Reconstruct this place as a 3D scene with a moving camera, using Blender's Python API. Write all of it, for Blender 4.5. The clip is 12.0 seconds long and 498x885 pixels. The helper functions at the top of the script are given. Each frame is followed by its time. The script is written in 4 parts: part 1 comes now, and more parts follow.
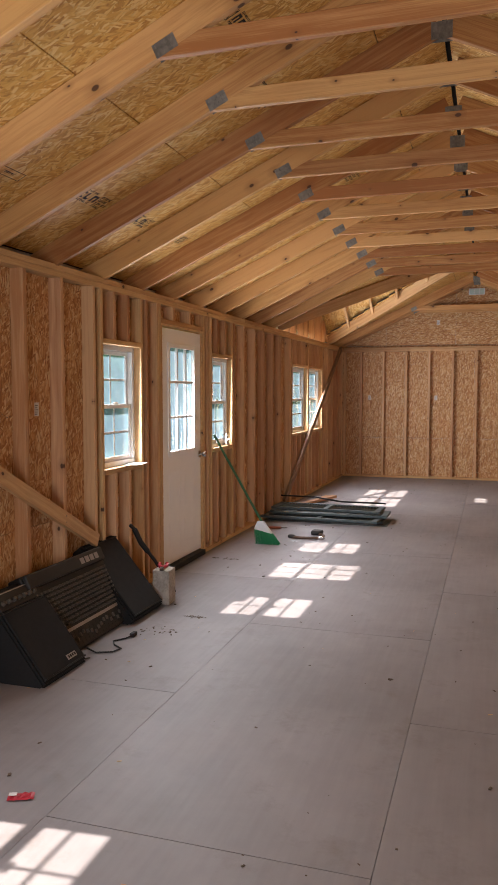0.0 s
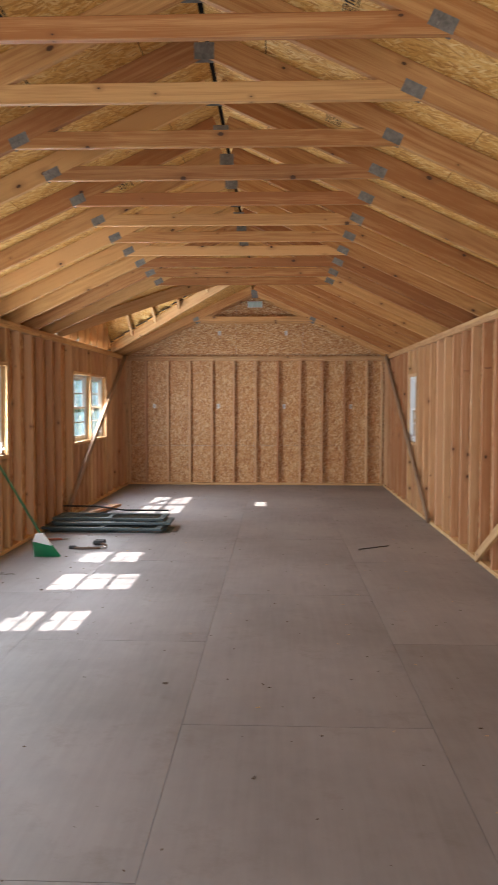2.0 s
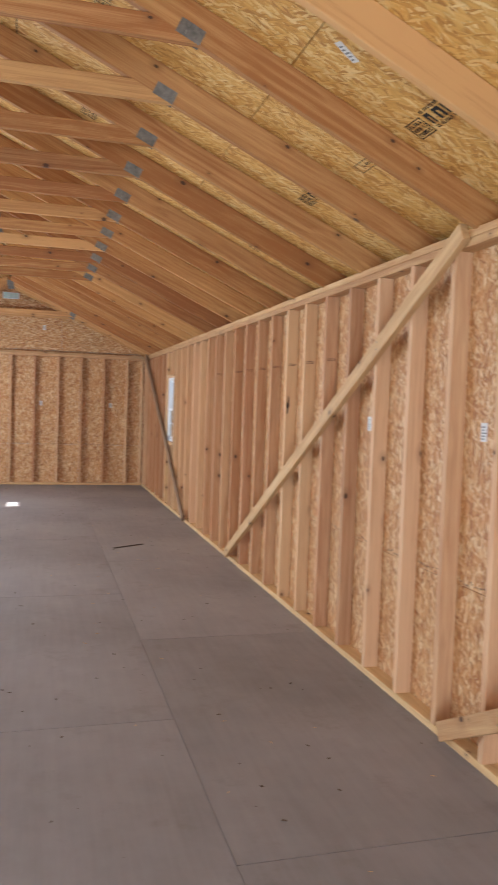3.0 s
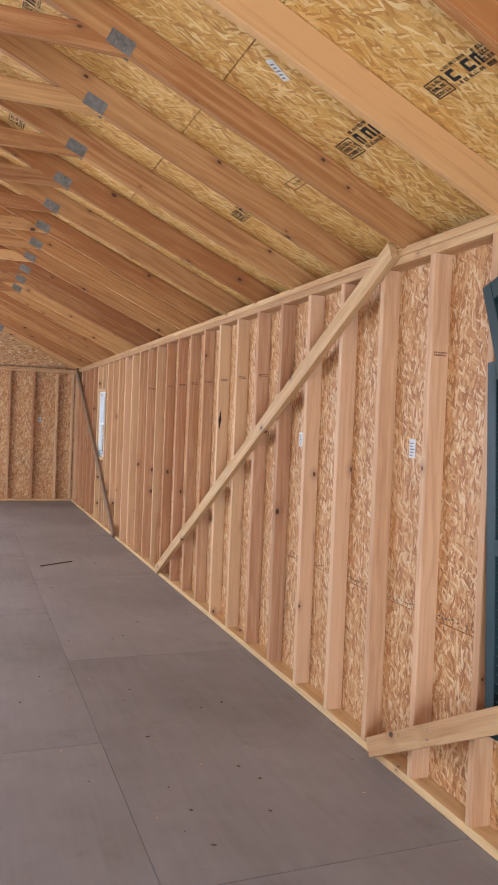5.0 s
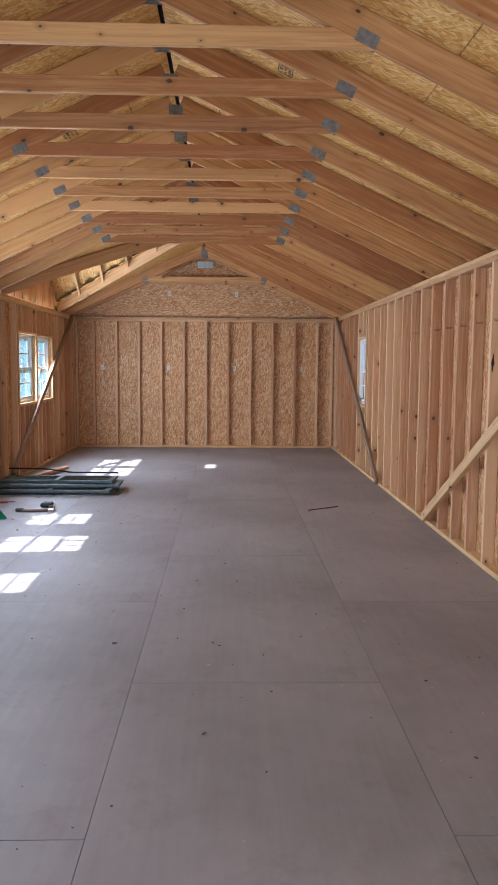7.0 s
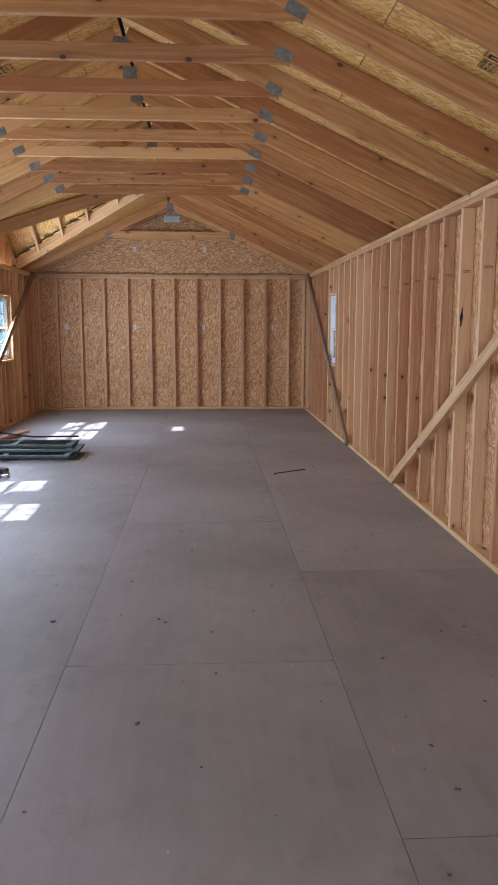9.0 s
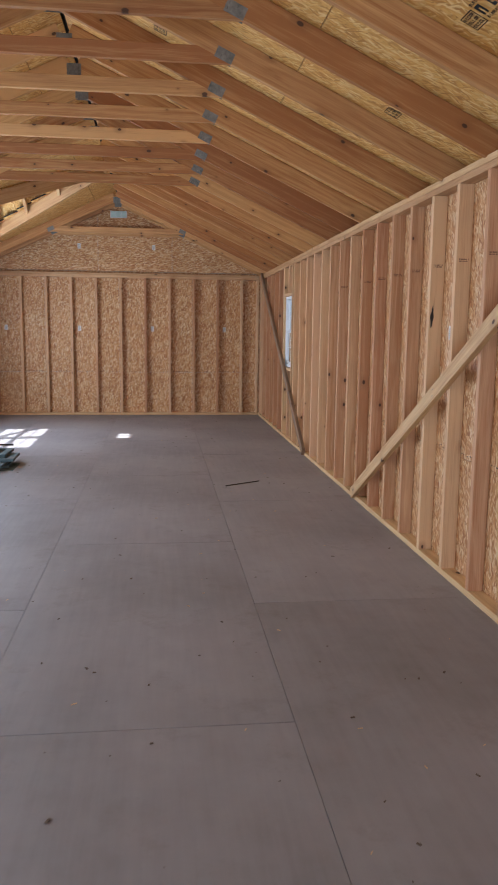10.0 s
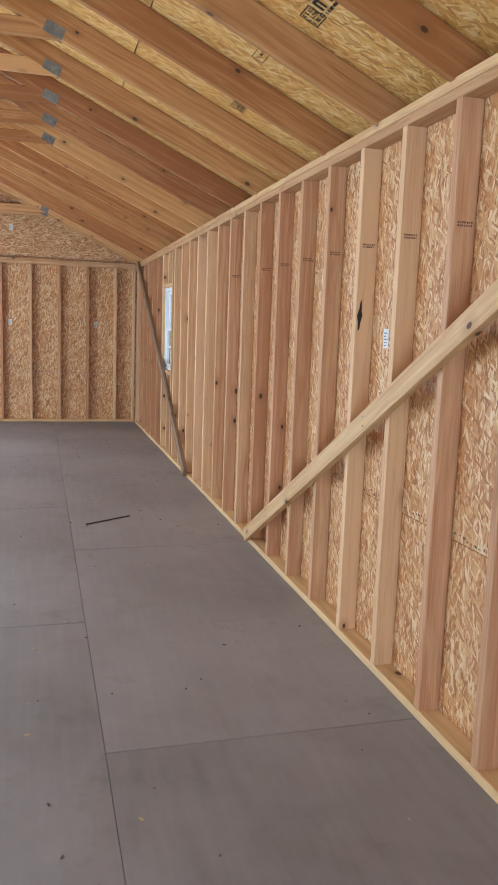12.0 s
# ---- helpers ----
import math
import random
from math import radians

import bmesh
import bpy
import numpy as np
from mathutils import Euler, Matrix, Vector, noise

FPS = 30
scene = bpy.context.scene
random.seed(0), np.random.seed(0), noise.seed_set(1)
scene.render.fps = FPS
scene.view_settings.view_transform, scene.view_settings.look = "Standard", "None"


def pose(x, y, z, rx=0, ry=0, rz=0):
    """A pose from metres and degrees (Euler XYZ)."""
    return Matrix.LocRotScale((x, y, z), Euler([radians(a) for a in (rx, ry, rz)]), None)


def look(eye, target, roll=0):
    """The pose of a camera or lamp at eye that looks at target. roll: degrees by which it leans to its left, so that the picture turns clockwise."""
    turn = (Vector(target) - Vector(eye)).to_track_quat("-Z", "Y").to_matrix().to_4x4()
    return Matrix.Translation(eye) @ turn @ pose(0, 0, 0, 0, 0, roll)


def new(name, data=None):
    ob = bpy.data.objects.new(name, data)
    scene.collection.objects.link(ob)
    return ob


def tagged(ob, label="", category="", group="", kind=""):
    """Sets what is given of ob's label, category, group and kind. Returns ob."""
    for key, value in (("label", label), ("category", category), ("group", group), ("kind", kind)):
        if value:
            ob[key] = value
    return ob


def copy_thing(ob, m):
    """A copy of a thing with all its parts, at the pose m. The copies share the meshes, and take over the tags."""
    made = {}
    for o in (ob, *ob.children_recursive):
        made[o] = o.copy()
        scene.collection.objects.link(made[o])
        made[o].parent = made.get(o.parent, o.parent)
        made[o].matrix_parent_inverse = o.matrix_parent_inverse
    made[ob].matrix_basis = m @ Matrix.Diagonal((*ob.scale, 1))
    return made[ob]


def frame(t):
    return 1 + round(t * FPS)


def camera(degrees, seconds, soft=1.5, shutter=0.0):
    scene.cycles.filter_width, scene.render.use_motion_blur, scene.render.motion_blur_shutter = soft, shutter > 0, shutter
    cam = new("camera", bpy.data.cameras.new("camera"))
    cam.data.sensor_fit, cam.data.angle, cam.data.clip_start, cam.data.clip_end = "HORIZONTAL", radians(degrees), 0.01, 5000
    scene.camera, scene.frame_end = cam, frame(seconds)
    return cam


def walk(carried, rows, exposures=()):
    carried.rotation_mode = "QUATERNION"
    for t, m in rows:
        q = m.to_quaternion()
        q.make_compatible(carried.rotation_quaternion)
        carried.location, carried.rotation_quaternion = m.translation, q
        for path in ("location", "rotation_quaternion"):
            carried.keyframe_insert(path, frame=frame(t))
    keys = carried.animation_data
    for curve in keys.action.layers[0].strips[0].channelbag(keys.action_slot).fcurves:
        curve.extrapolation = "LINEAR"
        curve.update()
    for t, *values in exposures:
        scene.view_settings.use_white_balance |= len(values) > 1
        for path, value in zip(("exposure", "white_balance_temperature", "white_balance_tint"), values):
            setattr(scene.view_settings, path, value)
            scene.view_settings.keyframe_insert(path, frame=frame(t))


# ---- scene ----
cam = camera(36.3, 12.0, soft=1.0, shutter=0.3)
PATH = [
    (0, (-0.124, 0.277, 1.559), (-0.732, 2.177, 1.426), 0.0),
    (0.5, (-0.122, 0.277, 1.553), (-0.683, 2.193, 1.43), -0.6),
    (1, (-0.112, 0.293, 1.56), (-0.577, 2.235, 1.449), -1.0),
    (1.5, (-0.062, 0.285, 1.561), (-0.372, 2.258, 1.45), -0.8),
    (2, (-0.013, 0.273, 1.552), (-0.086, 2.269, 1.442), 0.1),
    (2.5, (0.018, 0.259, 1.538), (0.233, 2.245, 1.438), 1.1),
    (3, (0.064, 0.251, 1.534), (0.602, 2.175, 1.437), 2.0),
    (3.2, (0.081, 0.243, 1.524), (0.709, 2.139, 1.428), 2.4),
    (4.8, (0.084, 0.282, 1.54), (0.81, 2.145, 1.48), 2.4),
    (5, (0.085, 0.279, 1.538), (0.788, 2.15, 1.486), 2.3),
    (5.5, (0.078, 0.287, 1.543), (0.654, 2.202, 1.506), 1.9),
    (6, (0.036, 0.281, 1.547), (0.353, 2.254, 1.475), 1.8),
    (6.5, (-0.034, 0.298, 1.526), (0.036, 2.291, 1.375), 0.8),
    (8.5, (0.147, 0.404, 1.515), (0.211, 2.385, 1.252), -0.2),
    (9, (0.17, 0.618, 1.495), (0.28, 2.591, 1.189), 0.1),
    (9.5, (0.188, 0.867, 1.464), (0.338, 2.836, 1.145), 0.1),
    (10, (0.236, 1.198, 1.453), (0.469, 3.163, 1.16), 0.7),
    (10.5, (0.26, 1.531, 1.464), (0.613, 3.478, 1.177), 1.9),
    (11, (0.237, 1.909, 1.461), (0.736, 3.817, 1.129), 2.3),
    (11.5, (0.349, 2.255, 1.454), (0.894, 4.154, 1.144), 2.4),
    (12, (0.521, 2.605, 1.474), (1.053, 4.51, 1.177), 2.0),
]
EXPOSURES = [(0, 1.4, 6800, 18), (1.5, 1.4, 6700, 16), (2, 1.65, 6500, 12), (2.5, 2.0, 6200, 10), (3, 2.0, 6000, 11), (5.5, 2.25, 5800, 14), (6, 2.45, 5800, 15), (6.5, 2.05, 5600, 13), (8.5, 1.58, 5500, 12), (9.5, 1.62, 5500, 11), (10.5, 1.7, 5700, 10), (11, 2.08, 5500, 6), (12, 2.12, 5400, 4)]
walk(cam, [(t, look(eye, target, roll)) for t, eye, target, roll in PATH], EXPOSURES)

# ---- light ----
world = bpy.data.worlds.new("sky")
scene.world = world
world.use_nodes = True
wn = world.node_tree
sky = wn.nodes.new("ShaderNodeTexSky")
sky.sky_type = "NISHITA"
sky.sun_disc = False
SUN_DIR = Vector((0.82, 0.06, -1.0)).normalized()
sky.sun_elevation = math.asin(-SUN_DIR.z)
sky.sun_rotation = math.atan2(-SUN_DIR.x, -SUN_DIR.y)
wn.links.new(sky.outputs["Color"], wn.nodes["Background"].inputs["Color"])
wn.nodes["Background"].inputs["Strength"].default_value = 0.06
sun = new("sun", bpy.data.lights.new("sun", "SUN"))
sun.data.energy, sun.data.angle, sun.data.color = 5.0, radians(0.6), (1.0, 0.95, 0.87)
sun.rotation_mode = "QUATERNION"
sun.rotation_quaternion = SUN_DIR.to_track_quat("-Z", "Y")


def window_light(x, y, z, aim, w, h, watts):
    """Skylight coming in through an opening."""
    data = bpy.data.lights.new("skylight", "AREA")
    data.shape, data.size, data.size_y, data.energy, data.color = "RECTANGLE", w, h, watts, SKYLIGHT
    ob = new("skylight", data)
    ob.matrix_world = look((x, y, z), (x + aim[0], y + aim[1], z + aim[2]))


SKYLIGHT = (0.84, 0.92, 1.0)
for wy, wz, ww, wh in ((2.23, 1.45, 0.55, 0.85), (5.4, 1.45, 0.55, 0.85), (6.62, 1.48, 0.55, 0.85), (7.6, 1.45, 0.55, 0.85), (10.92, 1.45, 0.8, 0.85), (11.9, 1.45, 0.8, 0.85), (11.43, 3.15, 0.3, 0.28)):
    window_light(-2.775, wy, wz, (1, 0, -0.03), ww, wh, 12.5 * ww * wh / 0.47)

# added fill lamp behind the camera, in an assumed doorway that is never seen
window_light(-0.415, -1.72, 1.1, (0.1, 1, 0.15), 2.3, 1.9, 44)


# ---- materials ----
class Nodes:
    """A short hand for building node materials."""

    def __init__(self, name, rough=0.6, metal=0.0):
        self.mat = bpy.data.materials.new(name)
        self.mat.use_nodes = True
        self.tree = self.mat.node_tree
        self.bsdf = self.tree.nodes["Principled BSDF"]
        self.bsdf.inputs["Roughness"].default_value = rough
        self.bsdf.inputs["Metallic"].default_value = metal

    def add(self, kind, **values):
        node = self.tree.nodes.new(kind)
        for key, value in values.items():
            key = key.replace("_", " ")
            node.inputs[key].default_value = value
        return node

    def link(self, a, b):
        self.tree.links.new(a, b)

    def math(self, op, a, b=0.0, c=0.0):
        node = self.tree.nodes.new("ShaderNodeMath")
        node.operation = op
        for i, v in enumerate((a, b, c)):
            if isinstance(v, (int, float)):
                node.inputs[i].default_value = v
            else:
                self.link(v, node.inputs[i])
        return node.outputs[0]

    def coords(self, kind="Object", spread=17.0):
        """Coordinates shifted by a random step for each object and island."""
        tex = self.add("ShaderNodeTexCoord").outputs[kind]
        rnd = self.add("ShaderNodeObjectInfo").outputs["Random"]
        isl = self.add("ShaderNodeNewGeometry").outputs["Random Per Island"]
        total = self.math("ADD", self.math("MULTIPLY", rnd, spread), self.math("MULTIPLY", isl, spread * 2.3))
        comb = self.add("ShaderNodeCombineXYZ")
        self.link(total, comb.inputs[0])
        self.link(self.math("MULTIPLY", total, 1.7), comb.inputs[1])
        self.link(self.math("MULTIPLY", total, 0.6), comb.inputs[2])
        add = self.add("ShaderNodeVectorMath")
        self.link(tex, add.inputs[0])
        self.link(comb.outputs[0], add.inputs[1])
        return add.outputs[0]

    def mapped(self, vec, scale, turn=0.0):
        m = self.add("ShaderNodeMapping")
        m.vector_type = "TEXTURE"
        m.inputs["Rotation"].default_value[2] = turn
        m.inputs["Scale"].default_value = [1 / s for s in scale]
        self.link(vec, m.inputs[0])
        return m.outputs[0]

    def noise(self, vec, scale, detail=4.0, rough=0.55):
        n = self.add("ShaderNodeTexNoise", Scale=scale, Detail=detail, Roughness=rough)
        if vec is not None:
            self.link(vec, n.inputs["Vector"])
        return n.outputs["Fac"]

    def ramp(self, fac, stops):
        r = self.add("ShaderNodeValToRGB")
        e = r.color_ramp.elements
        while len(e) < len(stops):
            e.new(0.5)
        for el, (p, c) in zip(e, stops):
            el.position = p
            el.color = (*c, 1.0) if len(c) == 3 else c
        self.link(fac, r.inputs[0])
        return r.outputs[0]

    def mix(self, fac, a, b, mode="MIX"):
        m = self.tree.nodes.new("ShaderNodeMix")
        m.data_type, m.blend_type = "RGBA", mode
        for sock, v in ((m.inputs[0], fac), (m.inputs[6], a), (m.inputs[7], b)):
            if isinstance(v, (int, float)):
                sock.default_value = v
            elif isinstance(v, tuple):
                sock.default_value = (*v, 1.0)
            else:
                self.link(v, sock)
        return m.outputs[2]

    def colour(self, sock):
        self.link(sock, self.bsdf.inputs["Base Color"])

    def bump(self, height, strength=0.3, distance=0.002):
        b = self.add("ShaderNodeBump", Strength=strength, Distance=distance)
        self.link(height, b.inputs["Height"])
        self.link(b.outputs[0], self.bsdf.inputs["Normal"])


def plain(name, rgb, rough=0.5, metal=0.0, spots=0.12, scale=18.0):
    """Paint, plastic or metal, with faint smudges."""
    n = Nodes(name, rough, metal)
    v = n.coords()
    f = n.noise(v, scale, 5)
    g = n.noise(v, scale / 7, 3)
    f = n.math("MULTIPLY", n.math("ADD", f, g), 0.5)
    lo = tuple(c * (1 - 1.6 * spots) for c in rgb)
    hi = tuple(min(1, c * (1 + 1.2 * spots)) for c in rgb)
    n.colour(n.ramp(f, [(0.3, lo), (0.7, hi)]))
    r = n.add("ShaderNodeMapRange")
    r.inputs[3].default_value, r.inputs[4].default_value = max(0, rough - 0.1), min(1, rough + 0.12)
    n.link(g, r.inputs[0])
    n.link(r.outputs[0], n.bsdf.inputs["Roughness"])
    n.bump(f, 0.12, 0.001)
    return n.mat


def lumber(name, pale, dark, spread=0.5, knots=0.42, streak=1.0):
    """Sawn softwood; the grain runs along the board's own x."""
    n = Nodes(name, 0.62)
    v = n.coords("Object", 23.0)
    rnd = n.add("ShaderNodeObjectInfo").outputs["Random"]
    wob = n.noise(n.mapped(v, (1.3, 6, 6)), 1.0, 2)
    grain_in = n.add("ShaderNodeVectorMath")
    n.link(n.mapped(v, (0.5, 42, 42)), grain_in.inputs[0])
    comb = n.add("ShaderNodeCombineXYZ")
    n.link(n.math("MULTIPLY", wob, 5.0), comb.inputs[1])
    n.link(n.math("MULTIPLY", wob, 4.0), comb.inputs[2])
    n.link(comb.outputs[0], grain_in.inputs[1])
    rings = n.noise(grain_in.outputs[0], 1.0, 3, 0.5)
    fine = n.noise(n.mapped(v, (5, 260, 260)), 1.0, 3, 0.6)
    broad = n.noise(n.mapped(v, (0.9, 3, 3)), 1.0, 3)
    f = n.math("ADD", n.math("MULTIPLY_ADD", rings, 1.15 * streak, 0.375 - 0.575 * streak), n.math("ADD", n.math("MULTIPLY", fine, 0.55), n.math("MULTIPLY_ADD", broad, 0.45, -0.15)))
    f = n.math("ADD", n.math("SUBTRACT", f, 0.23), n.math("MULTIPLY", n.math("SUBTRACT", rnd, 0.5), spread))
    mid = tuple((a + b) / 2 for a, b in zip(pale, dark))
    col = n.ramp(f, [(0.25, pale), (0.52, mid), (0.78, dark)])
    # some boards are yellower, some browner
    other = n.math("FRACT", n.math("MULTIPLY", rnd, 7.31))
    col = n.mix(1.0, col, n.ramp(other, [(0.0, (1.0, 1.0, 1.0)), (0.45, (0.95, 0.98, 0.92)), (0.75, (1.04, 1.08, 1.02)), (1.0, (0.80, 0.76, 0.72))]), "MULTIPLY")
    # knots: dark ovals with a ring, in some of the cells only
    flat = n.add("ShaderNodeSeparateXYZ")
    n.link(v, flat.inputs[0])
    two = n.add("ShaderNodeCombineXYZ")
    n.link(n.math("MULTIPLY", flat.outputs[0], 2.7), two.inputs[0])
    n.link(n.math("MULTIPLY", n.math("ADD", flat.outputs[1], flat.outputs[2]), 4.2), two.inputs[1])
    vor = n.add("ShaderNodeTexVoronoi", Scale=1.0)
    vor.voronoi_dimensions = "2D"
    n.link(two.outputs[0], vor.inputs["Vector"])
    cell = n.add("ShaderNodeSeparateColor")
    n.link(vor.outputs["Color"], cell.inputs[0])
    keep = n.math("GREATER_THAN", cell.outputs[0], knots)
    size = n.math("MULTIPLY_ADD", cell.outputs[1], 0.06, 0.025)
    ratio = n.math("DIVIDE", n.math("ADD", vor.outputs["Distance"], n.math("MULTIPLY", fine, 0.02)), size)
    knot = n.ramp(ratio, [(0.62, (1, 1, 1)), (0.85, (0, 0, 0))])
    halo = n.ramp(n.math("MULTIPLY", ratio, 0.3), [(0.25, (0.4, 0.4, 0.4)), (0.8, (0, 0, 0))])
    col = n.mix(n.math("MULTIPLY", halo, keep), col, tuple(c * 0.55 for c in dark))
    col = n.mix(n.math("MULTIPLY", knot, n.math("MULTIPLY", keep, 0.93)), col, (0.055, 0.02, 0.007))
    n.colour(col)
    n.bump(n.math("ADD", fine, rings), 0.22, 0.001)
    return n.mat


def strand_board(name, pale, mid, dark, wear, fineness=1.0):
    """Oriented strand board: layers of long flakes at several angles, in metres of the sheet's own plane."""
    n = Nodes(name, 0.58)
    v = n.mapped(n.coords("UV", 7.0), (fineness, fineness, 1))
    warp = n.noise(v, 14.0, 3)
    col, hgt = None, None
    for turn, lay, cut in ((1.3, (12, 42, 1), None), (0.05, (10, 46, 1), 0.4), (-0.9, (11, 48, 1), 0.55), (0.7, (11, 45, 1), 0.55), (-0.5, (10, 50, 1), 0.55), (0.4, (11, 46, 1), 0.6), (0.12, (10, 55, 1), 0.68), (-0.25, (18, 80, 1), 0.75), (1.0, (17, 75, 1), 0.85)):
        shifted = n.add("ShaderNodeVectorMath")
        n.link(n.mapped(v, (1, 1, 1), turn), shifted.inputs[0])
        cmb = n.add("ShaderNodeCombineXYZ")
        n.link(n.math("MULTIPLY", warp, 0.025), cmb.inputs[1])
        n.link(cmb.outputs[0], shifted.inputs[1])
        cells = n.add("ShaderNodeTexVoronoi", Scale=1.0)
        cells.voronoi_dimensions = "2D"
        n.link(n.mapped(shifted.outputs[0], lay), cells.inputs["Vector"])
        sep = n.add("ShaderNodeSeparateColor")
        n.link(cells.outputs["Color"], sep.inputs[0])
        fibre = n.noise(n.mapped(shifted.outputs[0], (14, 330, 1)), 1.0, 2)
        tone = n.math("ADD", n.math("MULTIPLY", sep.outputs[0], 0.72), n.math("MULTIPLY", fibre, 0.38))
        c = n.ramp(tone, [(0.2, dark), (0.4, mid), (0.66, pale), (0.86, wear)])
        c = n.mix(n.math("MULTIPLY", n.ramp(cells.outputs["Distance"], [(0.4, (0, 0, 0)), (0.85, (1, 1, 1))]), 0.3), c, tuple(x * 0.5 for x in dark))
        if cut is None:
            col, hgt = c, sep.outputs[1]
        else:
            mask = n.math("GREATER_THAN", sep.outputs[2], cut)
            col = n.mix(mask, col, c)
            hgt = n.math("ADD", n.math("MULTIPLY", hgt, n.math("SUBTRACT", 1.0, mask)), n.math("MULTIPLY", sep.outputs[1], mask))
    blotch = n.noise(v, 1.8, 4)
    col = n.mix(n.ramp(blotch, [(0.35, (0.2, 0.2, 0.2)), (0.7, (0, 0, 0))]), col, mid)
    n.colour(col)
    n.bump(hgt, 0.35, 0.002)
    return n.mat


def floor_paint(name):
    """Grey-painted plywood, dusty and scuffed."""
    n = Nodes(name, 0.5)
    pos = n.add("ShaderNodeTexCoord").outputs["Object"]
    v = n.coords("Object", 11.0)
    big = n.noise(pos, 0.7, 5, 0.6)
    mid = n.noise(v, 4.0, 6, 0.65)
    fine = n.noise(v, 55.0, 5, 0.7)
    grain = n.noise(n.mapped(v, (30, 2.2, 10)), 1.0, 4)
    rnd = n.add("ShaderNodeObjectInfo").outputs["Random"]
    f = n.math("ADD", n.math("MULTIPLY_ADD", big, 0.7, -0.125), n.math("ADD", n.math("MULTIPLY", mid, 0.3), n.math("ADD", n.math("MULTIPLY", grain, 0.18), n.math("MULTIPLY", rnd, 0.09))))
    col = n.ramp(f, [(0.3, (0.165, 0.152, 0.153)), (0.5, (0.25, 0.232, 0.235)), (0.72, (0.325, 0.303, 0.305))])
    specks = n.ramp(fine, [(0.66, (0, 0, 0)), (0.74, (1, 1, 1))])
    col = n.mix(n.math("MULTIPLY", specks, 0.35), col, (0.33, 0.30, 0.28))
    dirt = n.ramp(n.noise(pos, 2.4, 7, 0.72), [(0.55, (0, 0, 0)), (0.72, (1, 1, 1))])
    col = n.mix(n.math("MULTIPLY", dirt, 0.45), col, (0.13, 0.105, 0.085))
    n.colour(col)
    rr = n.add("ShaderNodeMapRange")
    rr.inputs[3].default_value, rr.inputs[4].default_value = 0.42, 0.66
    n.link(mid, rr.inputs[0])
    n.link(rr.outputs[0], n.bsdf.inputs["Roughness"])
    n.bump(n.math("ADD", n.math("MULTIPLY", grain, 0.6), fine), 0.18, 0.0012)
    return n.mat


def leaf_paint(name, a, b):
    n = Nodes(name, 0.55)
    isl = n.add("ShaderNodeNewGeometry").outputs["Random Per Island"]
    n.colour(n.ramp(isl, [(0.0, a), (1.0, b)]))
    thin = n.add("ShaderNodeBsdfTranslucent")
    thin.inputs[0].default_value = (0.15, 0.25, 0.07, 1)
    both = n.add("ShaderNodeMixShader")
    both.inputs[0].default_value = 0.5
    n.link(n.bsdf.outputs[0], both.inputs[1])
    n.link(thin.outputs[0], both.inputs[2])
    n.link(both.outputs[0], n.tree.nodes["Material Output"].inputs["Surface"])
    return n.mat


def glass_pane(name):
    n = Nodes(name, 0.02)
    out = n.tree.nodes["Material Output"]
    # dark blue tint put into the pane to hold the outdoor brightness down
    clear = n.add("ShaderNodeBsdfTransparent")
    clear.inputs[0].default_value = (0.29, 0.46, 0.55, 1)
    gloss = n.add("ShaderNodeBsdfGlossy", Roughness=0.02)
    fres = n.add("ShaderNodeFresnel", IOR=1.45)
    mixer = n.add("ShaderNodeMixShader")
    n.link(fres.outputs[0], mixer.inputs[0])
    # pale blue outdoor haze, put into the pane as a translucent layer
    haze = n.add("ShaderNodeBsdfTranslucent")
    haze.inputs[0].default_value = (0.46, 0.74, 0.94, 1)
    veil = n.add("ShaderNodeMixShader")
    haze_noise = n.noise(n.coords("Object", 5.0), 6.0, 4)
    n.link(n.math("MULTIPLY_ADD", haze_noise, 0.18, 0.15), veil.inputs[0])
    n.link(clear.outputs[0], veil.inputs[1])
    n.link(haze.outputs[0], veil.inputs[2])
    n.link(veil.outputs[0], mixer.inputs[1])
    n.link(gloss.outputs[0], mixer.inputs[2])
    n.link(mixer.outputs[0], out.inputs["Surface"])
    return n.mat


STUD = lumber("stud_wood", (0.67, 0.412, 0.23), (0.43, 0.193, 0.086), 0.62, 0.55, 0.7)
RAFTER = lumber("truss_wood", (0.61, 0.332, 0.128), (0.34, 0.127, 0.035), 0.65, 0.2, 0.75)
PALE = lumber("brace_wood", (0.68, 0.44, 0.225), (0.44, 0.22, 0.09), 0.35, 0.5, 0.75)
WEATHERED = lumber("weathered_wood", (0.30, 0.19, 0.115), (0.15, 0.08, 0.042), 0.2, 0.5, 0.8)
OSB = strand_board("wall_strand_board", (0.61, 0.34, 0.14), (0.47, 0.21, 0.068), (0.29, 0.11, 0.03), (0.75, 0.55, 0.32), 1.5)
OSB_ROOF = strand_board("roof_strand_board", (0.72, 0.43, 0.125), (0.62, 0.325, 0.075), (0.42, 0.185, 0.04), (0.80, 0.58, 0.26), 1.25)
FLOOR = floor_paint("grey_floor_paint")
GAP = plain("dark_gap", (0.02, 0.017, 0.014), 0.9)
FELT = plain("black_felt", (0.012, 0.012, 0.013), 0.8)
SIDING = plain("exterior_siding", (0.5, 0.48, 0.45), 0.6)
WHITE = plain("white_vinyl", (0.78, 0.79, 0.80), 0.35, spots=0.04)
DOOR_WHITE = plain("white_door_paint", (0.86, 0.85, 0.83), 0.42, spots=0.02, scale=9)
GLASS = glass_pane("window_glass")
STEEL = plain("galvanised_plate", (0.22, 0.215, 0.20), 0.5, 0.6, spots=0.35, scale=40)
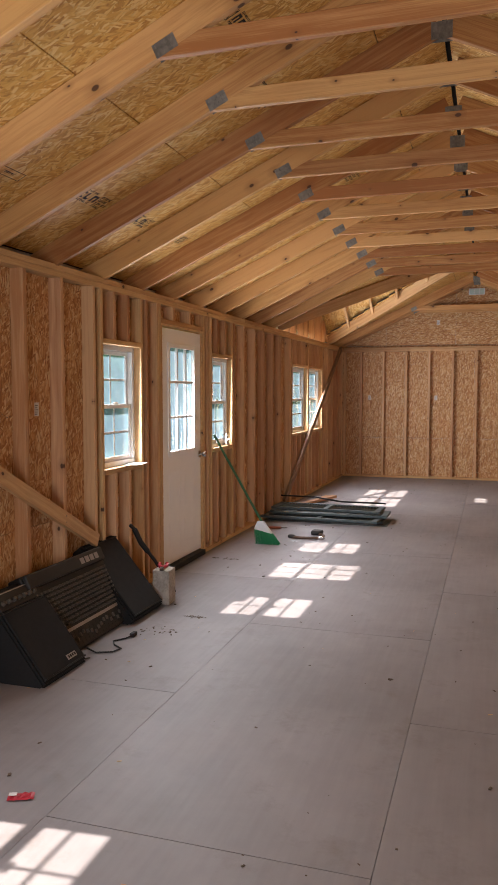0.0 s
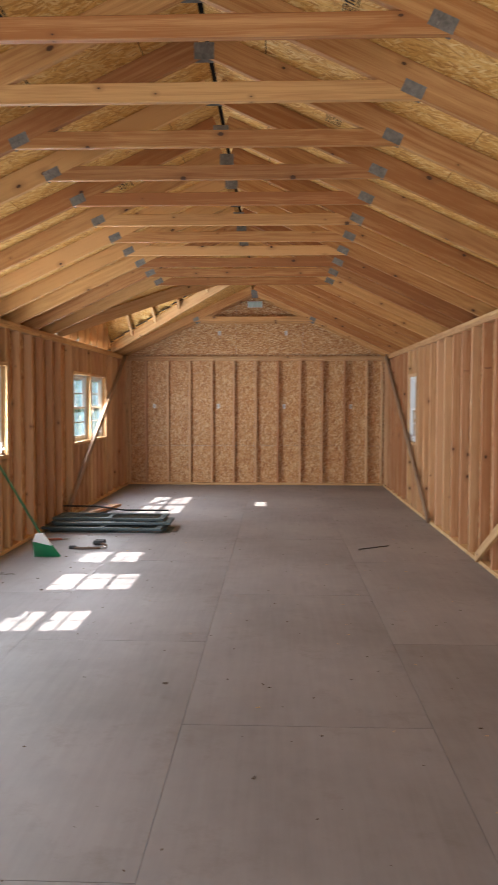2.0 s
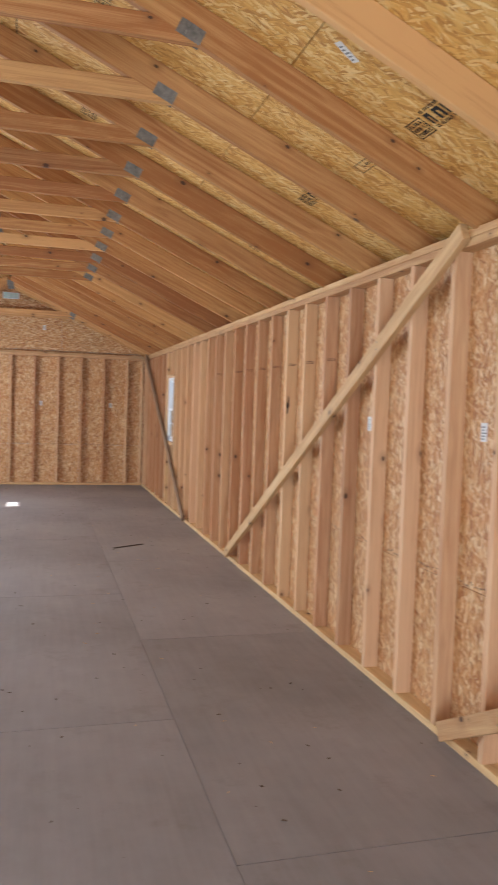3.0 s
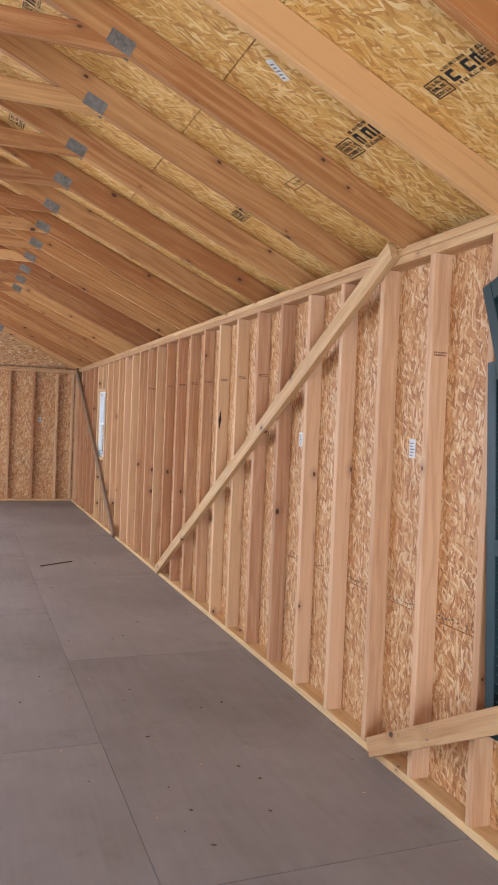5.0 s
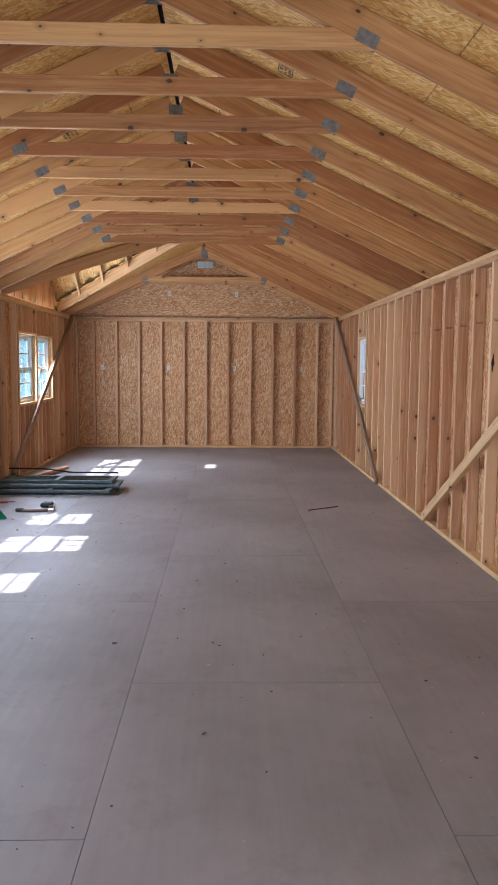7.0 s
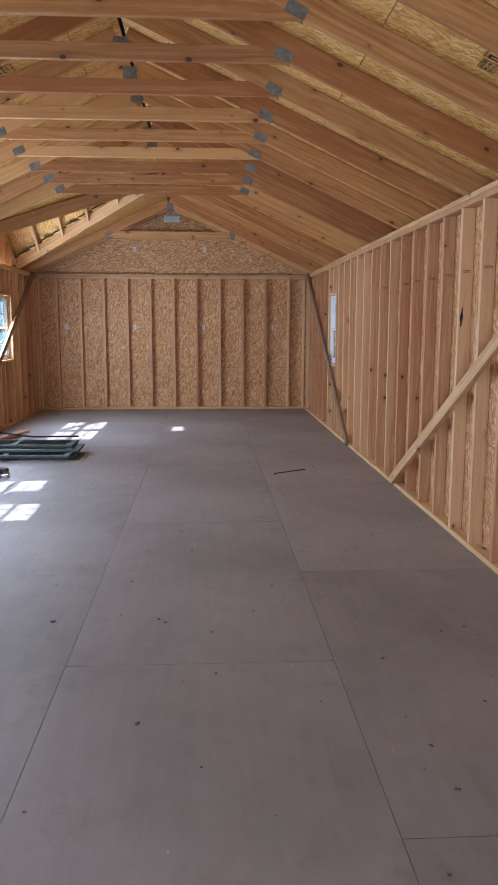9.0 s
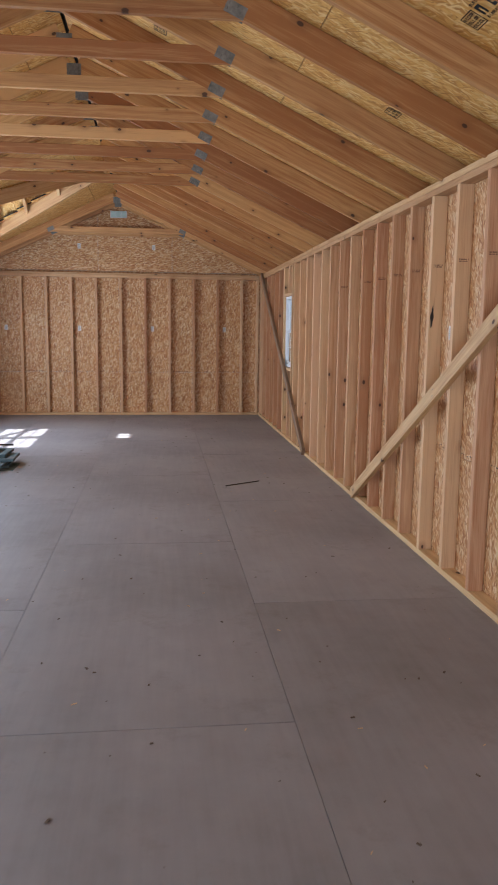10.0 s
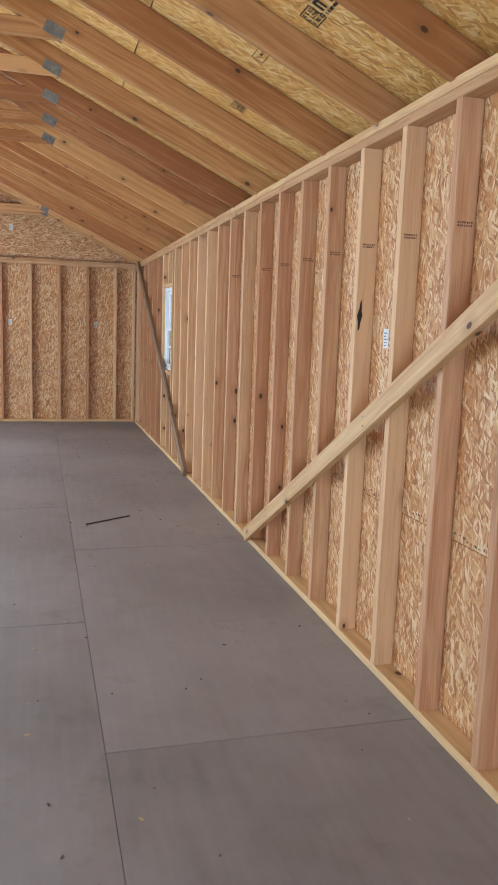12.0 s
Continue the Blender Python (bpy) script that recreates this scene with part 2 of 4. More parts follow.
CHROME = plain("polished_nickel", (0.55, 0.54, 0.52), 0.2, 1.0)
BLACK = plain("black_plastic", (0.008, 0.008, 0.0085), 0.6, spots=0.3)
CARPET = plain("black_speaker_covering", (0.006, 0.006, 0.0065), 0.9, spots=0.4, scale=120)
GRILLE = plain("black_grille", (0.006, 0.006, 0.0065), 0.85, spots=0.3, scale=200)
PANEL = plain("mixer_panel", (0.022, 0.022, 0.021), 0.6, spots=0.2)
KNOB = plain("grey_knob", (0.085, 0.072, 0.06), 0.6)
SILVER = plain("silver_trim", (0.35, 0.34, 0.33), 0.4, 0.4)
TEAL = plain("dark_green_vinyl", (0.008, 0.03, 0.034), 0.5, spots=0.2)
DUSTY = plain("dusty_green_vinyl", (0.07, 0.10, 0.105), 0.62, spots=0.35)
GREEN = plain("green_plastic", (0.012, 0.20, 0.085), 0.45)
HANDLE_GREEN = plain("green_handle", (0.03, 0.12, 0.05), 0.4)
CONCRETE = plain("concrete_block", (0.42, 0.38, 0.33), 0.9, spots=0.3, scale=60)
RED = plain("red_rubber", (0.42, 0.02, 0.035), 0.45)
INK = plain("black_ink", (0.018, 0.016, 0.014), 0.8)
MILL_INK = plain("brown_mill_ink", (0.14, 0.06, 0.035), 0.8)
GREY_INK = plain("grey_edge_ink", (0.12, 0.085, 0.06), 0.8)
BARK_DARK = plain("black_bark", (0.03, 0.02, 0.015), 0.9, spots=0.4)
STICKER = plain("white_sticker", (0.66, 0.66, 0.64), 0.5, spots=0.05)
PRINT = plain("grey_print", (0.22, 0.22, 0.22), 0.6)
WEBBING = plain("brown_leather", (0.09, 0.045, 0.025), 0.6, spots=0.3)
DIRT = plain("dried_mud", (0.11, 0.075, 0.05), 0.95, spots=0.4, scale=50)
RUST = plain("rusty_iron", (0.10, 0.075, 0.06), 0.7, 0.4, spots=0.4, scale=60)
GRASS = plain("grass_ground", (0.09, 0.13, 0.04), 0.9, spots=0.5, scale=1.5)
BARK = plain("tree_bark", (0.11, 0.08, 0.06), 0.9, spots=0.4)
LEAF = leaf_paint("leaves", (0.045, 0.085, 0.03), (0.09, 0.15, 0.055))
PALEBLUE = plain("pale_blue_siding", (0.50, 0.60, 0.68), 0.6, spots=0.06)
ROOFING = plain("grey_shingles", (0.12, 0.12, 0.125), 0.9, spots=0.3)


# ---- helpers for meshes ----
WORLD = {}


def place(ob, m, parent=None):
    """Put ob at the world pose m, under parent where one is given."""
    WORLD[ob] = m.copy()
    if parent is not None:
        ob.parent = parent
        m = WORLD[parent].inverted() @ m
    ob.matrix_basis = m
    return ob


def to_mesh(name, bm, *mats):
    me = bpy.data.meshes.new(name)
    bm.normal_update()
    bm.to_mesh(me)
    bm.free()
    for m in mats:
        me.materials.append(m)
    return me


def root(name, m, label="", category="", group="", kind=""):
    ob = place(new(name), m)
    ob.empty_display_size = 0.1
    return tagged(ob, label, category, group, kind)


def part(name, bm, material, parent, label="", m=None):
    """One mesh under a thing or a part; its vertices are in the parent's space, moved by m."""
    ob = new(name, to_mesh(name, bm, material))
    place(ob, WORLD[parent] @ (m or Matrix()), parent)
    return tagged(ob, label)


def box(bm, lo, hi, bevel=0.0, m=None):
    lo, hi = Vector(lo), Vector(hi)
    made = bmesh.ops.create_cube(bm, size=1.0, matrix=Matrix.Translation((lo + hi) / 2) @ Matrix.Diagonal((*(hi - lo), 1)))["verts"]
    if bevel:
        edges = list({e for v in made for e in v.link_edges})
        made = bmesh.ops.bevel(bm, geom=edges, offset=bevel, segments=2, affect="EDGES", profile=0.5)["verts"]
    if m is not None:
        bmesh.ops.transform(bm, matrix=m, verts=list(made))
    return made


def boxed(lo, hi, bevel=0.0, m=None):
    bm = bmesh.new()
    box(bm, lo, hi, bevel, m)
    return bm


def rod(bm, a, b, r0, r1=None, sides=12):
    a, b = Vector(a), Vector(b)
    m = Matrix.Translation((a + b) / 2) @ (b - a).to_track_quat("Z", "Y").to_matrix().to_4x4()
    return bmesh.ops.create_cone(bm, cap_ends=True, segments=sides, radius1=r0, radius2=r0 if r1 is None else r1, depth=(b - a).length, matrix=m)["verts"]


def tube(bm, points, r, sides=8):
    """A bent rod through the points."""
    pts = [Vector(p) for p in points]
    rings = []
    for i, p in enumerate(pts):
        d = (pts[min(i + 1, len(pts) - 1)] - pts[max(i - 1, 0)]).normalized()
        q = d.to_track_quat("Z", "Y")
        rings.append([bm.verts.new(p + q @ Vector((r * math.cos(k * 2 * math.pi / sides), r * math.sin(k * 2 * math.pi / sides), 0))) for k in range(sides)])
    for a, b in zip(rings, rings[1:]):
        for k in range(sides):
            bm.faces.new((a[k], a[(k + 1) % sides], b[(k + 1) % sides], b[k]))
    bm.faces.new(rings[0][::-1])
    bm.faces.new(rings[-1])


BOARDS = {}


def board_mesh(length, w, h, mat):
    """A sawn board along x with eased edges, middle at the origin."""
    key = (round(length, 3), round(w, 3), round(h, 3), mat.name)
    if key not in BOARDS:
        bm = bmesh.new()
        c = 0.003
        sec = [(w / 2 - c, h / 2), (w / 2, h / 2 - c), (w / 2, -h / 2 + c), (w / 2 - c, -h / 2), (-w / 2 + c, -h / 2), (-w / 2, -h / 2 + c), (-w / 2, h / 2 - c), (-w / 2 + c, h / 2)]
        ends = [[bm.verts.new((x, a, b)) for a, b in sec] for x in (-length / 2, length / 2)]
        for k in range(8):
            bm.faces.new((ends[0][k], ends[0][(k + 1) % 8], ends[1][(k + 1) % 8], ends[1][k]))
        bm.faces.new(ends[0][::-1])
        bm.faces.new(ends[1])
        bmesh.ops.recalc_face_normals(bm, faces=bm.faces[:])
        BOARDS[key] = to_mesh("board", bm, mat)
    return BOARDS[key]


def board(name, a, b, w, h, mat, parent, side=(0, 0, 1), label=""):
    """A board from a to b (middle line, in the parent's space); h is measured along side, w across it."""
    a, b = Vector(a), Vector(b)
    x = (b - a).normalized()
    z = Vector(side)
    z = (z - x * z.dot(x)).normalized()
    y = z.cross(x)
    m = Matrix((x, y, z)).transposed().to_4x4()
    m.translation = (a + b) / 2
    ob = new(name, board_mesh((b - a).length, w, h, mat))
    place(ob, WORLD[parent] @ m, parent)
    return tagged(ob, label)


def cells(lo, hi, holes):
    """The rectangles of lo..hi (u, v) that lie outside the holes (u0, v0, u1, v1)."""
    us = sorted({lo[0], hi[0], *[u for h in holes for u in (h[0], h[2]) if lo[0] < u < hi[0]]})
    vs = sorted({lo[1], hi[1], *[v for h in holes for v in (h[1], h[3]) if lo[1] < v < hi[1]]})
    for u0, u1 in zip(us, us[1:]):
        for v0, v1 in zip(vs, vs[1:]):
            cu, cv = (u0 + u1) / 2, (v0 + v1) / 2
            if not any(h[0] < cu < h[2] and h[1] < cv < h[3] for h in holes):
                yield u0, v0, u1, v1


def slab(bm, rects, to_world, t0, t1):
    """Rectangles in a plane, as slabs from depth t0 to t1, with sheet coordinates in metres."""
    uv = bm.loops.layers.uv.verify()
    for u0, v0, u1, v1 in rects:
        vs = [bm.verts.new(to_world(u, v, t)) for t in (t0, t1) for u, v in ((u0, v0), (u1, v0), (u1, v1), (u0, v1))]
        flat = [(u0, v0), (u1, v0), (u1, v1), (u0, v1)] * 2
        for idx in ((3, 2, 1, 0), (4, 5, 6, 7), (0, 1, 5, 4), (1, 2, 6, 5), (2, 3, 7, 6), (3, 0, 4, 7)):
            f = bm.faces.new([vs[i] for i in idx])
            for loop, i in zip(f.loops, idx):
                # long flakes run up the sheet
                loop[uv].uv = (flat[i][1], flat[i][0])
    bmesh.ops.recalc_face_normals(bm, faces=bm.faces[:])


# ---- the room ----
XR, XL, YN, YF = 1.92, -2.75, -1.6, 14.2      # stud faces of the walls
DEEP, THIN = 0.089, 0.038                      # a two-by-four
TOP = 2.36                                     # top of the plates
MID = (XR + XL) / 2
PITCH = 0.462
EAVE = TOP - 0.01                              # underside of the rafters at the stud face
HALF = XR - MID


def under(x):
    """Height of the rafters' underside."""
    return EAVE + PITCH * (HALF - abs(x - MID))


floor = root("floor", Matrix(), "grey-painted plywood subfloor, dusty and scuffed", "floor", kind="structure")
base = part("floor_base", boxed((XL - 0.3, YN - 0.3, -0.2), (XR + 0.3, YF + 0.3, -0.02)), GAP, floor)

# openings: along the wall, sill, along, head
WINDOWS_LEFT = [(1.93, 1.0, 2.53, 1.9), (5.11, 1.0, 5.71, 1.9), (7.3, 1.0, 7.9, 1.9), (10.46, 0.98, 11.36, 1.91), (11.44, 0.98, 12.36, 1.91)]
DOOR_HOLE = (6.1, -0.02, 7.06, 2.13)
WINDOWS_RIGHT = [(10.95, 0.97, 11.55, 1.9)]


def sheath(wall, to_world, u0, u1, z1, holes, first, mat=OSB, seam=0.72):
    """Strand board sheets on the outer side of the studs, one part a sheet, and the siding behind them."""
    u = first
    while u < u1:
        for v0, v1 in ((-0.1, seam), (seam, z1)):
            rects = list(cells((max(u, u0) + 0.0015, v0 + 0.0015), (min(u + 1.219, u1) - 0.0015, v1 - 0.0015), holes))
            if rects and min(u + 1.219, u1) - max(u, u0) > 0.02:
                bm = bmesh.new()
                slab(bm, rects, to_world, DEEP, DEEP + 0.011)
                part("strand_board_sheet", bm, mat, wall)
        u += 1.219
    bm = bmesh.new()
    slab(bm, list(cells((u0 - 0.1, -0.3), (u1 + 0.1, z1), holes)), to_world, DEEP + 0.013, DEEP + 0.035)
    part("siding", bm, SIDING, wall)


def frame_wall(wall, to_world, out, along, u0, u1, studs, holes, sole_gaps=()):
    """Sole plate, double top plate, studs, and the cripples, sills and headers at the openings."""
    mid = DEEP / 2

    def b(name, p, q, w, h, side, mat=STUD):
        board(name, to_world(p[0], p[1], mid), to_world(q[0], q[1], mid), w, h, mat, wall, side)

    edges = [u0, *[e for g in sole_gaps for e in g], u1]
    for a, c in zip(edges[::2], edges[1::2]):
        b("sole_plate", (a, 0.02), (c, 0.02), DEEP, THIN, (0, 0, 1), PALE)
    n = max(1, round((u1 - u0) / 4.9))
    for k in range(n):
        a, c = u0 + (u1 - u0) * k / n, u0 + (u1 - u0) * (k + 1) / n
        b("top_plate", (a + 0.001, TOP - 0.0575), (c - 0.001, TOP - 0.0575), DEEP, THIN, (0, 0, 1), PALE)
        b("tie_plate", (max(u0, a - 0.6) + 0.001, TOP - 0.019), (c - 0.601 if k < n - 1 else c, TOP - 0.019), DEEP + 0.004, THIN, (0, 0, 1), PALE)
    low, high = 0.0392, TOP - 0.077
    for s in studs:
        c = s - THIN / 2
        hit = [h for h in holes if h[0] - 0.02 < c < h[2] + 0.02]
        if not hit:
            b("stud", (c, low), (c, high), THIN, DEEP, out)
        else:
            h = hit[0]
            if h[1] > 0.2:
                b("cripple_stud", (c, low), (c, h[1] - 0.039), THIN, DEEP, out)
            b("cripple_stud", (c, h[3] + 0.039), (c, high), THIN, DEEP, out)
    for h in holes:
        for c in (h[0] - THIN / 2 - 0.001, h[2] + THIN / 2 + 0.001):
            b("jack_stud", (c, low), (c, high), THIN, DEEP, out, PALE)
        if h[1] > 0.2:
            b("sill_plate", (h[0], h[1] - 0.0195), (h[2], h[1] - 0.0195), DEEP + 0.004, THIN, (0, 0, 1), PALE)
        b("header", (h[0], h[3] + 0.0195), (h[2], h[3] + 0.0195), DEEP + 0.002, THIN, (0, 0, 1), PALE)


def right_plane(u, v, t):
    return (XR + t, u, v)


def left_plane(u, v, t):
    return (XL - t, u, v)


def far_plane(u, v, t):
    return (u, YF + t, v)


def near_plane(u, v, t):
    return (u, YN - t, v)


wall_right = root("wall_right", Matrix(), "open stud wall of pale softwood sheathed in strand board", "wall", kind="structure")
frame_wall(wall_right, right_plane, (1, 0, 0), 1, YN, YF, [2.655 + 0.4075 * k for k in range(-10, 29)], WINDOWS_RIGHT)
sheath(wall_right, right_plane, YN - 0.1, YF + 0.1, TOP - 0.003, WINDOWS_RIGHT, -2.25)

wall_left = root("wall_left", Matrix(), "open stud wall of pale softwood with windows and a door", "wall", kind="structure")
frame_wall(wall_left, left_plane, (1, 0, 0), 1, YN, YF, [4.185 + 0.4075 * k for k in range(-14, 3)] + [5.3, 5.52, 5.84, 6.05, 6.38, 6.75, 7.2, 7.48, 7.72, 7.995] + [8.33, 8.73, 9.12, 9.5, 9.87, 10.37, 10.7, 10.95, 11.2, 11.66, 11.9, 12.14, 12.47, 12.85, 13.25, 13.65, 14.0, 14.17], WINDOWS_LEFT + [DOOR_HOLE], [(6.1, 7.06)])
sheath(wall_left, left_plane, YN - 0.1, YF + 0.1, TOP - 0.003, WINDOWS_LEFT + [DOOR_HOLE], -1.95)

wall_far = root("wall_far", Matrix(), "open stud end wall with strand board gable above", "wall", kind="structure")
frame_wall(wall_far, far_plane, (0, 1, 0), 0, XL + 0.001, XR - 0.001, [-2.405 + 0.405 * k for k in range(0, 11)] + [XL + 0.04, XR - 0.002], [])
sheath(wall_far, far_plane, XL - DEEP, XR + DEEP, TOP + 0.03, [], -2.87)

wall_near = root("wall_near", Matrix(), "open stud end wall with an assumed wide doorway, unseen", "wall", kind="structure")
# assumed opening, out of view, added so light comes from behind the camera
UNSEEN_DOORWAY = (-1.6, -0.02, 0.77, 2.1)
frame_wall(wall_near, near_plane, (0, 1, 0), 0, XL + 0.001, XR - 0.001, [-2.405 + 0.405 * k for k in range(0, 11)], [UNSEEN_DOORWAY], [(-1.6, 0.77)])
sheath(wall_near, near_plane, XL - DEEP, XR + DEEP, TOP + 0.03, [UNSEEN_DOORWAY], -2.87)


def gable(name, wall, y, t):
    """The strand board triangle above an end wall, in sheets."""
    x = MID - 0.35 - 1.219 * 2
    while x < XR + DEEP:
        x0, x1 = max(x, XL - DEEP) + 0.002, min(x + 1.219, XR + DEEP) - 0.002
        xs = sorted({x0, x1, *([MID] if x0 < MID < x1 else [])})
        bm = bmesh.new()
        uv = bm.loops.layers.uv.verify()
        ring = [(q, TOP + 0.034) for q in xs] + [(q, under(q) + 0.15) for q in reversed(xs)]
        for yy in (y, y + t):
            f = bm.faces.new([bm.verts.new((px, yy, pz)) for px, pz in ring])
            for loop, (px, pz) in zip(f.loops, ring):
                loop[uv].uv = (px, pz)
        part(name, bm, OSB, wall)
        x += 1.219


gable("gable_sheet", wall_far, YF + DEEP, 0.012)
gable("gable_sheet", wall_near, YN - DEEP, -0.012)
bm = bmesh.new()
for y in (YF + DEEP + 0.03, YN - DEEP - 0.03):
    bm.faces.new([bm.verts.new(p) for p in ((XL - 0.3, y, TOP - 0.1), (XR + 0.3, y, TOP - 0.1), (MID, y, 3.75))])
part("gable_siding", bm, SIDING, wall_far)
# gable vent of pale translucent slats, under the ridge
vent = root("gable_vent", pose(-0.42, YF + DEEP, 3.31), "small pale gable vent high in the end wall", "vent")
part("vent_frame", boxed((-0.135, -0.012, -0.055), (0.135, -0.001, 0.055), 0.003), WHITE, vent)
for k in range(3):
    part("vent_slat", boxed((-0.125 + 0.085 * k, -0.018, -0.048), (-0.048 + 0.085 * k, -0.0125, 0.048), 0.002), plain("pale_vent_plastic", (0.55, 0.68, 0.62), 0.5) if k == 0 else bpy.data.materials["pale_vent_plastic"], vent)

# ---- roof ----
RAFT = 0.14
VALLEY_Y0, VALLEY_Y1, DORMER_Y = 9.85, 13.0, 11.43
slope_len = math.hypot(1, PITCH)


def roof_sheets(name, sign):
    """Strand board on the rafters in staggered sheets; one mesh a slope."""
    bm = bmesh.new()

    def to_world(u, v, t):
        x = (HALF + 0.16) - v / slope_len
        return (MID + sign * x, u, EAVE + PITCH * (HALF - x) + RAFT * slope_len + 0.002 + t)

    holes = []
    if sign < 0:
        # the dormer's opening, stepped along its valleys
        for k in range(12):
            a = (k + 1) / 12
            holes.append((VALLEY_Y0 + (DORMER_Y - VALLEY_Y0) * a, -0.1, VALLEY_Y1 - (VALLEY_Y1 - DORMER_Y) * a, (HALF + 0.16) * slope_len * (k + 1) / 12))
    full = (HALF + 0.16) * slope_len - 0.016
    for row, (v0, v1) in enumerate(((0, 1.155), (1.162, 2.375), (2.382, full))):
        if v1 <= v0:
            continue
        u = -3.4 - 1.22 * (row % 2)
        while u < YF + 0.3:
            lo, hi = max(u, YN - 0.3), min(u + 2.438, YF + 0.3)
            if hi - lo > 0.05:
                slab(bm, [(p, q, r, s) for p, q, r, s in cells((lo + 0.0015, v0), (hi - 0.0015, min(v1, full)), holes)], to_world, 0, 0.012)
            u += 2.441
    ob = new(name, to_mesh(name, bm, OSB_ROOF))
    place(ob, Matrix())
    tagged(ob, "strand board roof deck on the trusses", "ceiling", kind="structure")
    bm = bmesh.new()
    slab(bm, list(cells((YN - 0.4, -0.2), (YF + 0.4, full), holes)), to_world, 0.014, 0.03)
    felt = new("roof_covering", to_mesh("roof_covering", bm, FELT))
    place(felt, Matrix())
    tagged(felt, "black roofing felt over the deck", "roof", kind="structure")


roof_sheets("ceiling_right", 1)
roof_sheets("ceiling_left", -1)
for sx, side_name in ((XL - 0.2, "fascia_left"), (XR + 0.18, "fascia_right")):
    fascia = new(side_name, to_mesh(side_name, boxed((sx, YN - 0.3, 2.1), (sx + 0.02, YF + 0.3, 2.43)), SIDING))
    place(fascia, Matrix())
    # unseen soffit, added to stop light leaking in under the eaves
    inner = XL - DEEP - 0.034 if sx < 0 else XR + DEEP + 0.034
    soffit = new("soffit", to_mesh("soffit", boxed((min(sx, inner), YN - 0.3, 2.12), (max(sx + 0.02, inner), YF + 0.3, 2.135)), SIDING))
    place(soffit, Matrix())
    tagged(soffit, "unseen soffit added to keep light out of the eaves", "soffit", kind="structure")
    tagged(fascia, "painted fascia board closing the eaves", "fascia", kind="structure")
ridge_z = EAVE + PITCH * HALF + RAFT * slope_len
cap = new("ridge_vent", to_mesh("ridge_vent", boxed((MID - 0.12, YN - 0.3, ridge_z + 0.025), (MID + 0.12, YF + 0.3, ridge_z + 0.04)), FELT))
place(cap, Matrix())
tagged(cap, "black ridge vent strip along the ridge slot", "vent", kind="structure")


def plate(name, at, w, h, tilt, parent, both=True):
    """A toothed gusset plate on the faces of a truss."""
    for s in ((-1, 1) if both else (-1,)):
        bm = bmesh.new()
        box(bm, (-w / 2, -0.0006, -h / 2), (w / 2, 0.0006, h / 2))
        for i in range(int(w / 0.022)):
            for j in range(int(h / 0.03)):
                x, z = -w / 2 + 0.014 + i * 0.022, -h / 2 + 0.018 + j * 0.03
                box(bm, (x - 0.003, -0.0016, z - 0.008), (x + 0.003, 0.0016, z + 0.008))
        part(name, bm, STEEL, parent, m=Matrix.Translation((at[0], s * (THIN / 2 + 0.0012), at[1])) @ Matrix.Rotation(tilt, 4, "Y"))


def truss(y, left=True, tie=True):
    """A raised-tie truss: two rafters, a high tie, gusset plates."""
    t = root("roof_truss", pose(0, y, 0), "pale softwood roof truss with galvanised plates" if tie else "pale softwood rafters over the dormer", "roof truss", "roof trusses")
    for sign in ((-1, 1) if left else (1,)):
        foot = HALF + 0.15
        n = Vector((sign * PITCH, 0, 1)).normalized()
        a = Vector((MID + sign * foot, 0, EAVE + PITCH * (HALF - foot))) + n * RAFT / 2
        b = Vector((MID, 0, EAVE + PITCH * HALF)) + n * RAFT / 2
        board("rafter", a, b, THIN, RAFT, RAFTER, t, n)
    if tie:
        zt, half = 2.985, 1.235
        board("tie_beam", (MID - half + 0.12, 0, zt), (MID + half - 0.12, 0, zt), THIN - 0.002, 0.089, RAFTER, t)
        for sign in (-1, 1):
            plate("gusset_plate", (MID + sign * 1.025, zt - 0.002), 0.105, 0.062, sign * math.atan(PITCH), t)
        plate("ridge_plate", (MID, EAVE + PITCH * HALF + 0.02), 0.11, 0.09, 0, t)
    return t


SPACE, FIRST = 0.622, 3.27
full_truss = truss(FIRST - 5 * SPACE)
for k in range(-4, 11):
    copy_thing(full_truss, pose(0, FIRST + SPACE * k + random.uniform(-0.006, 0.006), 0))
for y in (13.72, 14.1, YN + 0.02):
    copy_thing(full_truss, pose(0, y, 0))
half_truss = truss(FIRST + 11 * SPACE, left=False, tie=False)
for k in (12, 13, 14, 15, 16):
    copy_thing(half_truss, pose(0, FIRST + SPACE * k, 0))

